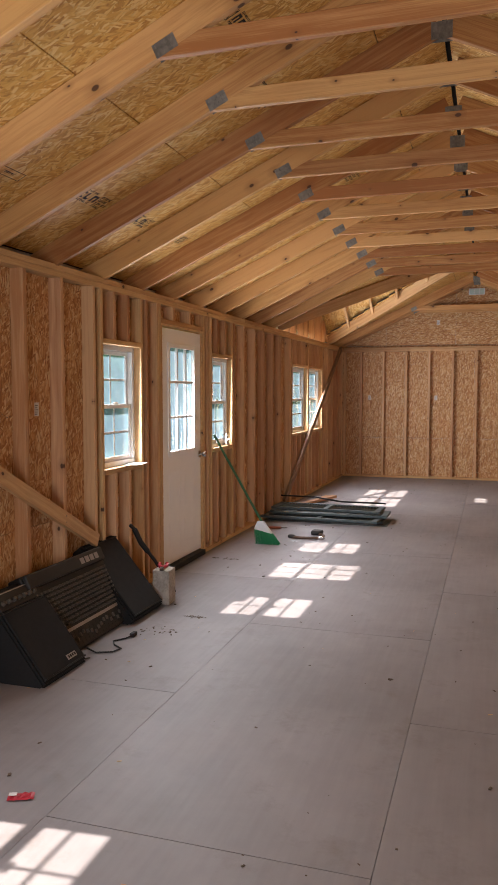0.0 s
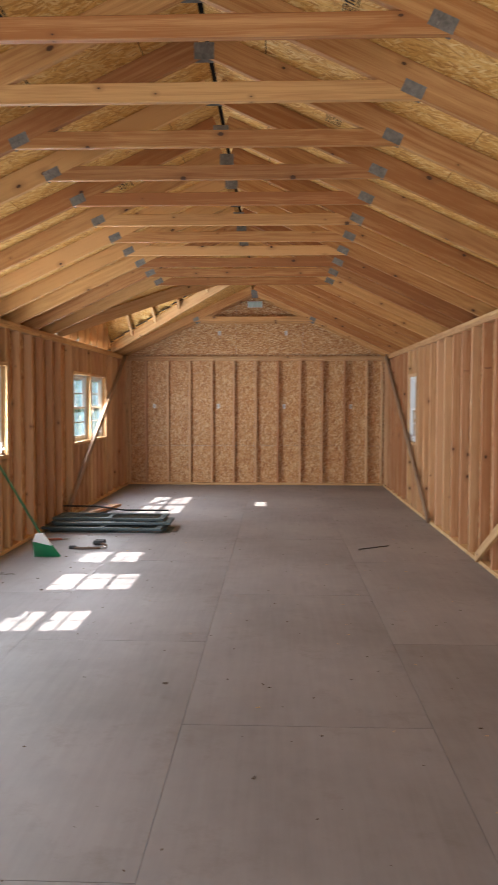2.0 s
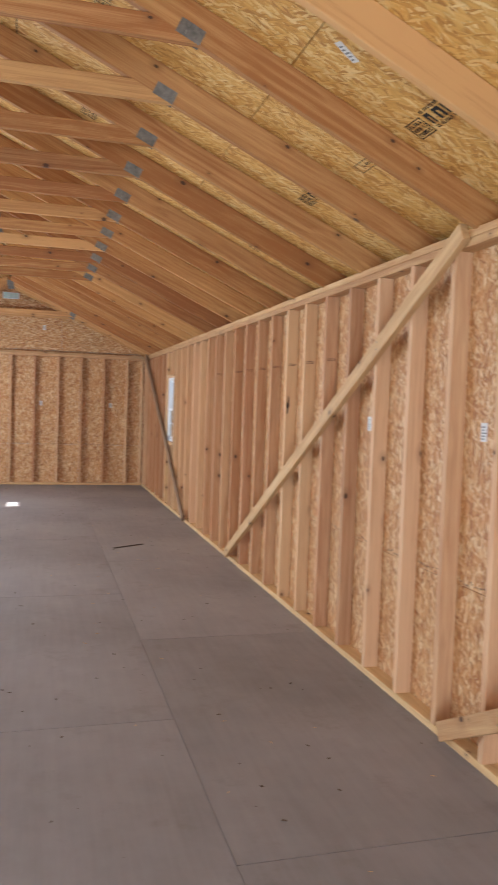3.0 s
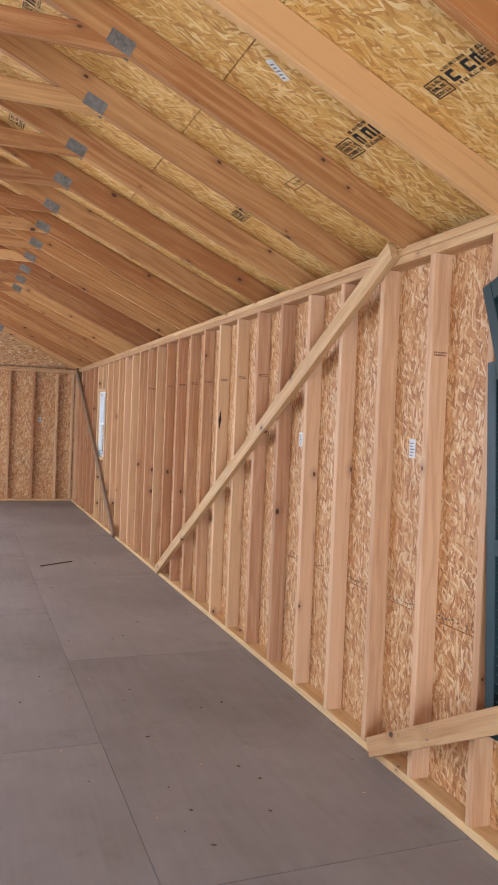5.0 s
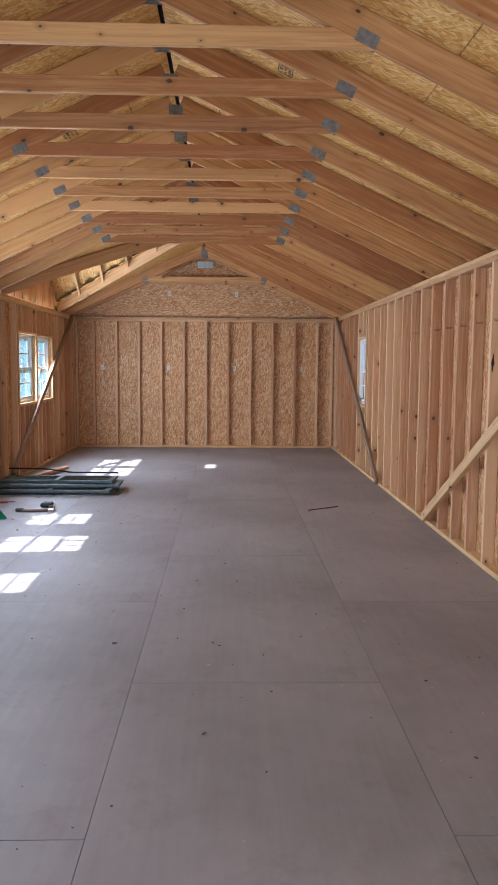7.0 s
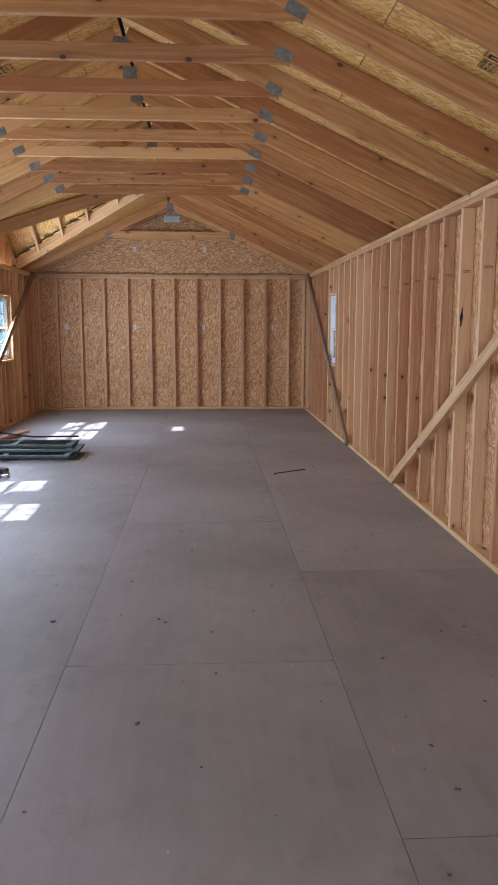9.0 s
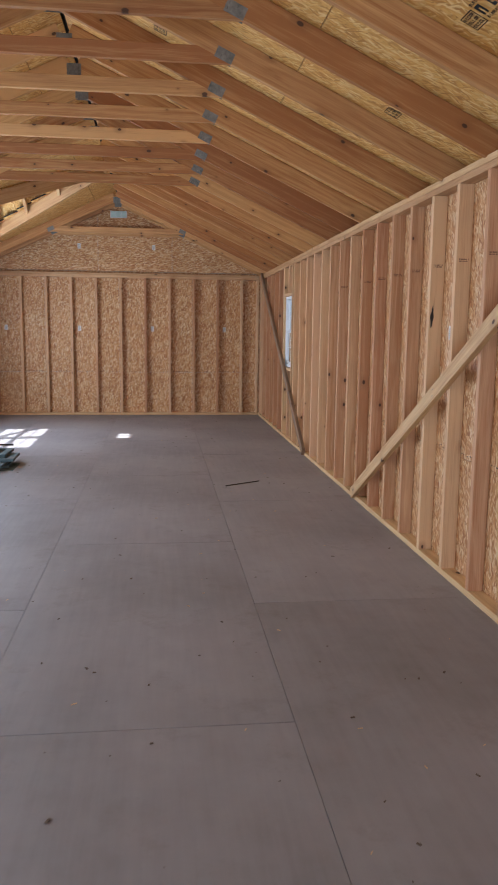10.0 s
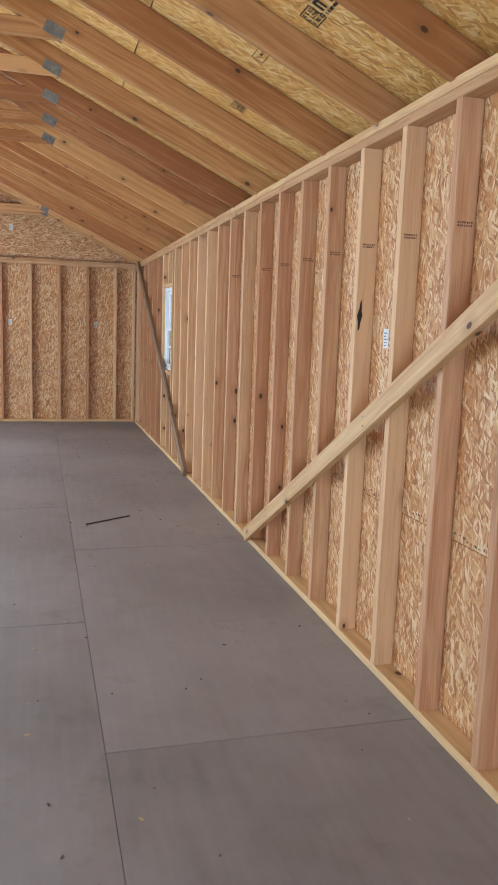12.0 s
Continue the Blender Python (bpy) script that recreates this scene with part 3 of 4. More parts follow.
# dormer over the double window: valley boards, jack rafters, deck and a small gable with a window
dormer = root("dormer", Matrix(), "gable dormer framing of pale softwood and strand board", "dormer", kind="structure")
peak = EAVE + PITCH * HALF + 0.02
for y_eave, s in ((VALLEY_Y0, -1), (VALLEY_Y1, 1)):
    foot, head = Vector((XL - 0.05, y_eave, TOP + 0.06)), Vector((MID - 0.05, DORMER_Y, peak))
    board("valley_board", foot, head, THIN, 0.16, PALE, dormer, (0, 0, 1))
    for f in (0.0, 0.18, 0.36, 0.54, 0.74):
        base_pt = foot.lerp(head, f) + Vector((0, 0, 0.03))
        board("jack_rafter", base_pt, (base_pt.x, DORMER_Y, peak + 0.02), THIN, 0.089, PALE, dormer, (0, 0, 1))
    bm = bmesh.new()
    uv = bm.loops.layers.uv.verify()
    drop = peak - TOP - 0.06
    pts = [(XL - 0.12, y_eave + s * 0.1, TOP + 0.11), (XL - 0.05, y_eave + s * 0.1, TOP + 0.11), (MID, DORMER_Y, peak + 0.11), (XL - 0.12, DORMER_Y, peak + 0.11)]
    for dz in (0, 0.012):
        f = bm.faces.new([bm.verts.new((px, py, pz + dz)) for px, py, pz in pts])
        for loop, (px, py, pz) in zip(f.loops, pts):
            loop[uv].uv = (py, px)
    part("dormer_deck", bm, OSB_ROOF, dormer)
    bm = bmesh.new()
    bm.faces.new([bm.verts.new((px - (0.015 if i in (0, 3) else 0), py, pz + 0.03)) for i, (px, py, pz) in enumerate(pts)])
    part("dormer_covering", bm, FELT, dormer)
board("dormer_ridge", (XL - 0.08, DORMER_Y, peak + 0.03), (MID, DORMER_Y, peak + 0.03), THIN, 0.14, PALE, dormer)
DW = (11.18, 2.95, 11.68, 3.31)
for y in (10.3, 10.65, 11.07, 11.36, 11.79, 12.2, 12.55):
    top = TOP + 0.06 + (peak - TOP - 0.06) * (1 - abs(y - DORMER_Y) / (VALLEY_Y1 - DORMER_Y))
    z0 = TOP + 0.012
    if DW[0] < y < DW[2]:
        board("gable_stud", (XL - DEEP / 2, y, z0), (XL - DEEP / 2, y, DW[1] - 0.04), THIN, DEEP, PALE, dormer, (1, 0, 0))
    else:
        board("gable_stud", (XL - DEEP / 2, y, z0), (XL - DEEP / 2, y, top), THIN, DEEP, PALE, dormer, (1, 0, 0))
board("sill_plate", (XL - DEEP / 2, DW[0], DW[1] - 0.02), (XL - DEEP / 2, DW[2], DW[1] - 0.02), DEEP, THIN, PALE, dormer)
board("header", (XL - DEEP / 2, DW[0], DW[3] + 0.02), (XL - DEEP / 2, DW[2], DW[3] + 0.02), DEEP, THIN, PALE, dormer)
bm = bmesh.new()
uv = bm.loops.layers.uv.verify()
steps = 24
for k in range(steps):
    a, c = VALLEY_Y0 - 0.1 + (VALLEY_Y1 - VALLEY_Y0 + 0.2) * k / steps, VALLEY_Y0 - 0.1 + (VALLEY_Y1 - VALLEY_Y0 + 0.2) * (k + 1) / steps
    m = (a + c) / 2
    top = TOP + 0.11 + (peak - TOP - 0.02) * (1 - abs(m - DORMER_Y) / (VALLEY_Y1 - DORMER_Y))
    slab(bm, list(cells((a, TOP + 0.1), (c, max(top, TOP + 0.12)), [DW])), left_plane, DEEP + 0.001, DEEP + 0.012)
part("gable_sheet", bm, OSB, dormer)


# ---- windows and door ----
def window(name, side, y0, z0, y1, z1, cols=2, rows=2, label="white vinyl double-hung window with grilles"):
    """Double-hung window in the outer part of a wall; side is -1 for the left wall and 1 for the right one."""
    xi = XL - 0.06 if side < 0 else XR + 0.028
    w = root(name, pose(xi, (y0 + y1) / 2, z0), label, "window", kind="structure")
    hw, hh = (y1 - y0) / 2, z1 - z0
    d = side

    def bar(nm, ya, za, yb, zb, xa, xb, parent, mat=WHITE):
        return part(nm, boxed((min(d * xa, d * xb), ya, za), (max(d * xa, d * xb), yb, zb), 0.003), mat, parent)

    for nm, r in (("jamb", (-hw, 0, -hw + 0.035, hh)), ("jamb", (hw - 0.035, 0, hw, hh)), ("head", (-hw + 0.0352, hh - 0.035, hw - 0.0352, hh)), ("window_sill", (-hw + 0.0352, 0, hw - 0.0352, 0.04))):
        bar(nm, *r, 0.0, 0.075, w)
    half = hh / 2
    for nm, za, zb, x0 in (("lower_sash", 0.041, half + 0.015, 0.012), ("upper_sash", half - 0.015, hh - 0.036, 0.04)):
        lo, hi = -hw + 0.036, hw - 0.036
        bm = bmesh.new()
        for r in ((lo, za, lo + 0.03, zb), (hi - 0.03, za, hi, zb), (lo + 0.03, za, hi - 0.03, za + 0.032), (lo + 0.03, zb - 0.03, hi - 0.03, zb)):
            box(bm, (min(d * x0, d * (x0 + 0.026)), r[0], r[1]), (max(d * x0, d * (x0 + 0.026)), r[2], r[3]), 0.002)
        sash = part(nm, bm, WHITE, w)
        for i in range(1, cols):
            y = lo + 0.03 + (hi - lo - 0.06) * i / cols
            bar("muntin", y - 0.008, za + 0.033, y + 0.008, zb - 0.031, x0 + 0.009, x0 + 0.019, sash)
        for i in range(1, rows):
            z = za + 0.032 + (zb - za - 0.062) * i / rows
            bar("muntin", lo + 0.031, z - 0.008, hi - 0.031, z + 0.008, x0 + 0.0095, x0 + 0.0185, sash)
        bm = bmesh.new()
        x = d * (x0 + 0.013)
        bm.faces.new([bm.verts.new(p) for p in ((x, lo + 0.028, za + 0.03), (x, hi - 0.028, za + 0.03), (x, hi - 0.028, zb - 0.028), (x, lo + 0.028, zb - 0.028))])
        pane = part("pane", bm, GLASS, sash)
        pane.visible_shadow = False
    part("sash_lock", boxed((min(0, d * 0.012), -0.03, half + 0.016), (max(0, d * 0.012), 0.03, half + 0.032), 0.003), WHITE, w)
    return w


for i, h in enumerate(WINDOWS_LEFT):
    window("window_%d" % (i + 1), -1, *h)
window("window_6", 1, *WINDOWS_RIGHT[0])
wd = root("window_7", pose(XL - 0.06, (DW[0] + DW[2]) / 2, DW[1]), "small fixed window in the dormer gable", "window", kind="structure")
bm = bmesh.new()
hw, hh = (DW[2] - DW[0]) / 2, DW[3] - DW[1]
for r in ((-hw, 0, -hw + 0.04, hh), (hw - 0.04, 0, hw, hh), (-hw + 0.04, 0, hw - 0.04, 0.04), (-hw + 0.04, hh - 0.04, hw - 0.04, hh), (-0.01, 0.04, 0.01, hh - 0.04)):
    box(bm, (-0.05, r[0], r[1]), (0, r[2], r[3]))
part("window_frame", bm, WHITE, wd)

door = root("door_1", pose(XL - 0.025, 6.58, 0.0), "closed white half-glazed steel door with nine panes", "door", kind="structure")
DH, DWID = 2.1, 0.455
for y in (-DWID - 0.02, DWID + 0.02):
    part("door_jamb", boxed((-0.07, y - 0.017, 0.0), (0.022, y + 0.017, DH + 0.012), 0.002), PALE, door)
part("door_head", boxed((-0.07, -DWID - 0.037, DH + 0.0125), (0.022, DWID + 0.037, DH + 0.029), 0.002), PALE, door)
part("threshold", boxed((-0.09, -DWID - 0.002, 0.001), (0.05, DWID + 0.002, 0.05), 0.004), BLACK, door, "dark rubber threshold")
slab_bm = bmesh.new()
gl = (-0.285, 1.03, 0.285, 1.95)
for r in cells((-DWID, 0.06), (DWID, DH), [gl]):
    box(slab_bm, (-0.045, r[0], r[1]), (0.0, r[2], r[3]))
bmesh.ops.remove_doubles(slab_bm, verts=slab_bm.verts[:], dist=0.0005)
leaf = part("door_leaf", slab_bm, DOOR_WHITE, door)
bm = bmesh.new()
for r in ((gl[0] - 0.03, gl[1] - 0.03, gl[0] + 0.012, gl[3] + 0.03), (gl[2] - 0.012, gl[1] - 0.03, gl[2] + 0.03, gl[3] + 0.03), (gl[0] + 0.012, gl[1] - 0.03, gl[2] - 0.012, gl[1] + 0.012), (gl[0] + 0.012, gl[3] - 0.012, gl[2] - 0.012, gl[3] + 0.03)):
    box(bm, (0.001, r[0], r[1]), (0.014, r[2], r[3]), 0.004)
part("glazing_frame", bm, DOOR_WHITE, door)
for i in (1, 2):
    y = gl[0] + (gl[2] - gl[0]) * i / 3
    part("muntin", boxed((-0.018, y - 0.011, gl[1]), (0.006, y + 0.011, gl[3]), 0.003), WHITE, door)
    z = gl[1] + (gl[3] - gl[1]) * i / 3
    part("muntin", boxed((-0.017, gl[0], z - 0.011), (0.0055, gl[2], z + 0.011), 0.003), WHITE, door)
bm = bmesh.new()
bm.faces.new([bm.verts.new(p) for p in ((-0.022, gl[0], gl[1]), (-0.022, gl[2], gl[1]), (-0.022, gl[2], gl[3]), (-0.022, gl[0], gl[3]))])
part("pane", bm, GLASS, door).visible_shadow = False
for y in (-0.17, 0.17):
    for z0, z1 in ((0.2, 0.42), (0.53, 0.86)):
        bm = bmesh.new()
        ya, yb = y - 0.12, y + 0.12
        for r in ((ya, z0, ya + 0.016, z1), (yb - 0.016, z0, yb, z1), (ya + 0.016, z0, yb - 0.016, z0 + 0.016), (ya + 0.016, z1 - 0.016, yb - 0.016, z1)):
            box(bm, (0.0005, r[0], r[1]), (0.0028, r[2], r[3]), 0.001)
        part("raised_panel", bm, DOOR_WHITE, door)
bm = bmesh.new()
rod(bm, (0.0, 0.415, 0.97), (0.01, 0.415, 0.97), 0.033, sides=20)
rod(bm, (0.01, 0.415, 0.97), (0.045, 0.415, 0.97), 0.012, sides=14)
bmesh.ops.create_uvsphere(bm, u_segments=18, v_segments=10, radius=0.028, matrix=Matrix.Translation((0.055, 0.415, 0.97)) @ Matrix.Diagonal((0.8, 1, 1, 1)))
part("door_knob", bm, CHROME, door, "polished door knob")
for z in (0.3, 1.05, 1.85):
    bm = bmesh.new()
    rod(bm, (0.004, -DWID - 0.002, z - 0.05), (0.004, -DWID - 0.002, z + 0.05), 0.007, sides=8)
    part("hinge", bm, STEEL, door)

# ---- braces across the studs ----


def brace(a, b, side, label, wood=PALE):
    """A loose two-by-four nailed flat across the studs."""
    a, b = Vector(a), Vector(b)
    r = root("diagonal_brace", Matrix.Translation(a), label, "brace", "diagonal braces")
    board("brace_board", (0, 0, 0), b - a, THIN, DEEP, wood, r, (0, (a - b).z, (b - a).y))
    for f in (0.12, 0.45, 0.8):
        for k in (-0.02, 0.02):
            p = (b - a) * f + Vector((0, 0, k))
            bm = bmesh.new()
            rod(bm, p + Vector((-side * (THIN / 2 - 0.001), 0, 0)), p + Vector((-side * (THIN / 2 + 0.002), 0, 0)), 0.004, sides=8)
            part("nail_head", bm, STEEL, r)


brace((XR - 0.022, 7.53, 0.06), (XR - 0.022, 3.33, 2.35), 1, "long pale diagonal brace nailed across the studs")
brace((XR - 0.022, 3.33, 0.055), (XR - 0.3, -0.95, 2.3), 1, "pale diagonal brace ending low on the studs")
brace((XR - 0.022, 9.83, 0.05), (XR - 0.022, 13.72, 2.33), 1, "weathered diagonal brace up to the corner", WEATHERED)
brace((XL + 0.022, 4.93, 0.53), (XL + 0.022, 1.5, 2.33), -1, "pale diagonal brace ending behind the loudspeakers")
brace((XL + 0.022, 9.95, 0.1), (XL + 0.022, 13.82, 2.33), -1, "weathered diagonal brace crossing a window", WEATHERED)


# ---- loudspeakers and mixer ----
def loudspeaker(m, label, controls, size=1.0):
    """A black wedge loudspeaker; x is its width, it faces -y, and stands on z = 0."""
    s = root("loudspeaker", m, label, "loudspeaker", "loudspeakers")
    w, h, d = 0.42 * size, 0.56 * size, 0.3 * size
    bm = bmesh.new()
    prof = [(0, 0.0), (d * 0.8, 0.0), (d, 0.12), (d, h - 0.12), (d * 0.8, h), (0, h)]
    sides = [[bm.verts.new((x, y, z)) for y, z in prof] for x in (-w / 2, w / 2)]
    for k in range(len(prof)):
        n = (k + 1) % len(prof)
        bm.faces.new((sides[0][k], sides[0][n], sides[1][n], sides[1][k]))
    bm.faces.new(sides[0][::-1])
    bm.faces.new(sides[1])
    bmesh.ops.recalc_face_normals(bm, faces=bm.faces[:])
    bmesh.ops.bevel(bm, geom=bm.edges[:], offset=0.012, segments=2, affect="EDGES")
    part("cabinet", bm, CARPET, s)
    top = h - 0.03 - (0.11 if controls else 0)
    bm = boxed((-w / 2 + 0.02, -0.014, 0.03), (w / 2 - 0.02, -0.001, top), 0.006)
    grille = part("grille", bm, GRILLE, s)
    for r in ((-w / 2 + 0.014, 0.024, w / 2 - 0.014, 0.033), (-w / 2 + 0.014, top - 0.004, w / 2 - 0.014, top + 0.006)):
        part("grille_edge", boxed((r[0], -0.017, r[1]), (r[2], -0.003, r[3]), 0.002), BLACK, grille)
    if controls:
        part("badge", boxed((0.05, -0.018, 0.055), (0.14, -0.0145, 0.085), 0.001), SILVER, grille, "small silver badge plate")
        bars = bmesh.new()
        for k in range(4):
            box(bars, (0.058 + 0.02 * k, -0.0192, 0.062), (0.072 + 0.02 * k, -0.0185, 0.078))
        part("badge_bar", bars, BLACK, grille)
        pan = part("control_panel", boxed((-w / 2 + 0.025, -0.012, top + 0.012), (w / 2 - 0.025, -0.001, h - 0.025), 0.003), PANEL, s)
        for k in range(7):
            bm = bmesh.new()
            x = -w / 2 + 0.065 + k * 0.048
            rod(bm, (x, -0.012, top + 0.05), (x, -0.032, top + 0.05), 0.014, 0.011, 12)
            part("knob", bm, KNOB, pan)
        part("trim_strip", boxed((-w / 2 + 0.03, -0.0145, h - 0.036), (w / 2 - 0.03, -0.0122, h - 0.03)), SILVER, pan)
    return s


LEAN_BACK = -38
loudspeaker(pose(-2.33, 3.88, 0.01, 0, 0, 90) @ pose(0, 0, 0, LEAN_BACK, 0, 0), "black loudspeaker with a knob panel leaning back on the floor", True, 1.05)
loudspeaker(pose(-2.37, 5.03, 0.03, 0, 0, 90) @ pose(0, 0, 0, LEAN_BACK - 2, 0, 0), "black loudspeaker leaning against the mixing desk", False, 1.12)

mixer = root("mixing_desk", pose(-2.45, 4.42, 0.012, 0, 0, 90) @ pose(0, 0, 0, -26, 0, 0), "black mixing desk with rows of knobs leaning on the studs", "mixing desk")
part("chassis", boxed((-0.45, 0.001, 0), (0.45, 0.1, 0.54), 0.012), BLACK, mixer)
part("face_plate", boxed((-0.435, -0.006, 0.015), (0.435, 0.0, 0.44), 0.002), PANEL, mixer)
part("meter_bridge", boxed((-0.44, -0.03, 0.45), (0.44, 0.0, 0.535), 0.008), PANEL, mixer)
part("label_strip", boxed((-0.42, -0.0085, 0.125), (0.42, -0.0062, 0.145)), SILVER, mixer)
knob_bm = bmesh.new()
rod(knob_bm, (0, -0.006, 0), (0, -0.026, 0), 0.009, 0.0075, 10)
knob_mesh = to_mesh("knob", knob_bm, KNOB)
for i in range(20):
    for j in range(9):
        k = new("knob", knob_mesh)
        place(k, WORLD[mixer] @ Matrix.Translation((-0.4 + 0.042 * i, 0, 0.17 + 0.029 * j)), mixer)
fader_mesh = to_mesh("fader", boxed((-0.006, -0.02, -0.012), (0.006, -0.006, 0.012), 0.002), KNOB)
slot_mesh = to_mesh("fader_slot", boxed((-0.002, -0.0075, 0.025), (0.002, -0.0061, 0.115)), BLACK)
for i in range(20):
    place(new("fader", fader_mesh), WORLD[mixer] @ Matrix.Translation((-0.4 + 0.042 * i, 0, 0.045 + 0.05 * random.random())), mixer)
    place(new("fader_slot", slot_mesh), WORLD[mixer] @ Matrix.Translation((-0.4 + 0.042 * i, 0, 0)), mixer)
for k in range(4):
    part("meter", boxed((0.14 + 0.06 * k, -0.0325, 0.47), (0.185 + 0.06 * k, -0.0302, 0.51)), SILVER, mixer)

cord = root("power_cord", pose(-2.3, 4.35, 0.0), "short black power cord lying on the floor", "cord")
bm = bmesh.new()
tube(bm, [(-0.12, -0.1, 0.02), (-0.05, -0.12, 0.006), (0.04, -0.08, 0.006), (0.06, -0.01, 0.006), (-0.01, 0.04, 0.006), (-0.05, 0.1, 0.006), (0.0, 0.17, 0.006), (0.02, 0.22, 0.01)], 0.005)
part("cable", bm, BLACK, cord)
part("plug", boxed((0.005, 0.21, 0.0), (0.035, 0.27, 0.026), 0.006), BLACK, cord)

block = root("concrete_block", pose(-2.42, 5.37, 0, 0, 0, 4), "pale concrete block standing on the floor", "block")
part("block_body", boxed((-0.06, -0.07, 0.001), (0.07, 0.07, 0.255), 0.006), CONCRETE, block)
pliers = root("pliers", pose(-2.41, 5.33, 0.256, 0, 0, 20), "red-handled pliers lying on the concrete block", "pliers")
for s in (-1, 1):
    bm = bmesh.new()
    tube(bm, [(0, -0.01 * s, 0.014), (0.02 * s, 0.04, 0.014), (0.03 * s, 0.09, 0.014), (0.024 * s, 0.14, 0.014)], 0.013, 10)
    part("handle", bm, RED, pliers)
part("jaw", boxed((-0.014, -0.07, 0.003), (0.014, 0.0, 0.024), 0.005), RUST, pliers)
bar = root("pry_bar", pose(-2.62, 5.3, 0.0), "black pry bar leaning on the studs behind the loudspeaker", "pry bar")
bm = bmesh.new()
tube(bm, [(0.19, 0.3, 0.02), (0.1, 0.13, 0.3), (0.03, 0.05, 0.44), (-0.005, 0.01, 0.55), (-0.03, -0.01, 0.58)], 0.013, 8)
part("shaft", bm, BLACK, bar)
bm = bmesh.new()
tube(bm, [(0.065, 0.09, 0.37), (0.03, 0.05, 0.44), (-0.003, 0.012, 0.545)], 0.02, 10)
part("grip", bm, BLACK, bar)

# ---- broom, tools, shutters ----
broom = root("broom", pose(-2.34, 7.68, 0.0), "green-handled angle broom leaning on the window sill", "broom")
bm = bmesh.new()
rod(bm, (0.0, 0.0, 0.2), (-0.385, -0.41, 1.14), 0.0125, sides=12)
part("handle", bm, HANDLE_GREEN, broom)
bm = bmesh.new()
lo_pts = [(-0.09, -0.04), (0.1, -0.02), (0.1, 0.03), (-0.09, 0.02)]
hi_pts = [(-0.03, -0.03), (0.035, -0.025), (0.035, 0.015), (-0.03, 0.01)]
rings = [[bm.verts.new((x, y, 0.13 - 0.25 * (x if i == 0 else 0))) for x, y in lo_pts] if i == 0 else [bm.verts.new((x - 0.02, y - 0.02, 0.24)) for x, y in hi_pts] for i in range(2)]
for k in range(4):
    bm.faces.new((rings[0][k], rings[0][(k + 1) % 4], rings[1][(k + 1) % 4], rings[1][k]))
bm.faces.new(rings[0][::-1])
bm.faces.new(rings[1])
bmesh.ops.recalc_face_normals(bm, faces=bm.faces[:])
bmesh.ops.bevel(bm, geom=bm.edges[:], offset=0.006, segments=2, affect="EDGES")
part("broom_head", bm, WHITE, broom, "white plastic broom head")
bm = bmesh.new()
for i in range(26):
    for j in range(5):
        x, y = -0.085 + 0.0072 * i, -0.03 + 0.012 * j
        rod(bm, (x, y, 0.135 - 0.25 * x), (x * 1.35 + 0.05 + random.uniform(-0.006, 0.006), y * 1.5, 0.004), 0.0035, 0.0025, 5)
part("bristles", bm, GREEN, broom, "bright green bristles")


def shutter(m, label, h=1.4, w=0.38, mat=TEAL, louvres=34):
    """A louvred vinyl shutter lying in its local xz plane, with y its thickness."""
    s = root("shutter", m, label, "shutter", "louvred shutters")
    bm = bmesh.new()
    st = 0.05
    for r in ((0, 0, st, h), (w - st, 0, w, h), (st, 0, w - st, 0.08), (st, h - 0.07, w - st, h), (st, h * 0.5 - 0.03, w - st, h * 0.5 + 0.03)):
        box(bm, (r[0], 0, r[1]), (r[2], 0.028, r[3]), 0.003)
    part("shutter_frame", bm, mat, s)
    lou = bmesh.new()
    box(lou, (st, 0.004, 0), (w - st, 0.0245, 0.005), 0, Matrix.Rotation(radians(-35), 4, "X"))
    mesh = to_mesh("louvre", lou, mat)
    for a, b in ((0.085, h * 0.5 - 0.035), (h * 0.5 + 0.035, h - 0.075)):
        n = louvres // 2
        for k in range(n):
            place(new("louvre", mesh), WORLD[s] @ Matrix.Translation((0, 0.001, a + (b - a) * (k + 0.5) / n)), s)
    return s


# two lean against the right-hand studs, the rest lie in a stack on the floor
shutter(pose(1.885, 2.52, 0.44, 0, 0, -90) @ pose(0, 0, 0, -0.5, -4.2, 0), "dark green louvred shutter standing against the studs", 1.36)
shutter(pose(1.845, 2.07, 0.52, 0, 0, -90) @ pose(0, 0, 0, -0.8, -20, 0), "dark green louvred shutter leaning on another shutter", 1.65)
for k, (dx, dy, tw, length) in enumerate(((0.0, 0.0, 0, 1.42), (-0.02, 0.05, 3, 1.38), (-0.1, -0.03, -2, 1.42), (0.02, 0.12, 1, 1.38), (-0.05, 0.22, -3, 1.36), (-0.06, 0.3, -1.5, 1.36))):
    z = 0.004 + 0.031 * (k if k < 4 else k - 1)
    shutter(pose(-2.68 + dx, 9.06 + dy, z, 0, 0, tw) @ pose(0, 0, 0, 90, 0, 90) @ pose(0, -0.028, 0), "dusty grey-green louvred shutter in a stack on the floor", length, 0.44, DUSTY, 30)
strip = root("trim_strip", pose(-2.1, 10.05, 0.0), "long dark trim strip lying across the shutter stack", "trim")
bm = bmesh.new()
tube(bm, [(-0.75, -0.1, 0.19), (-0.2, -0.2, 0.2), (0.2, -0.45, 0.19), (0.75, -0.42, 0.185)], 0.011, 6)
part("strip_length", bm, BLACK, strip)
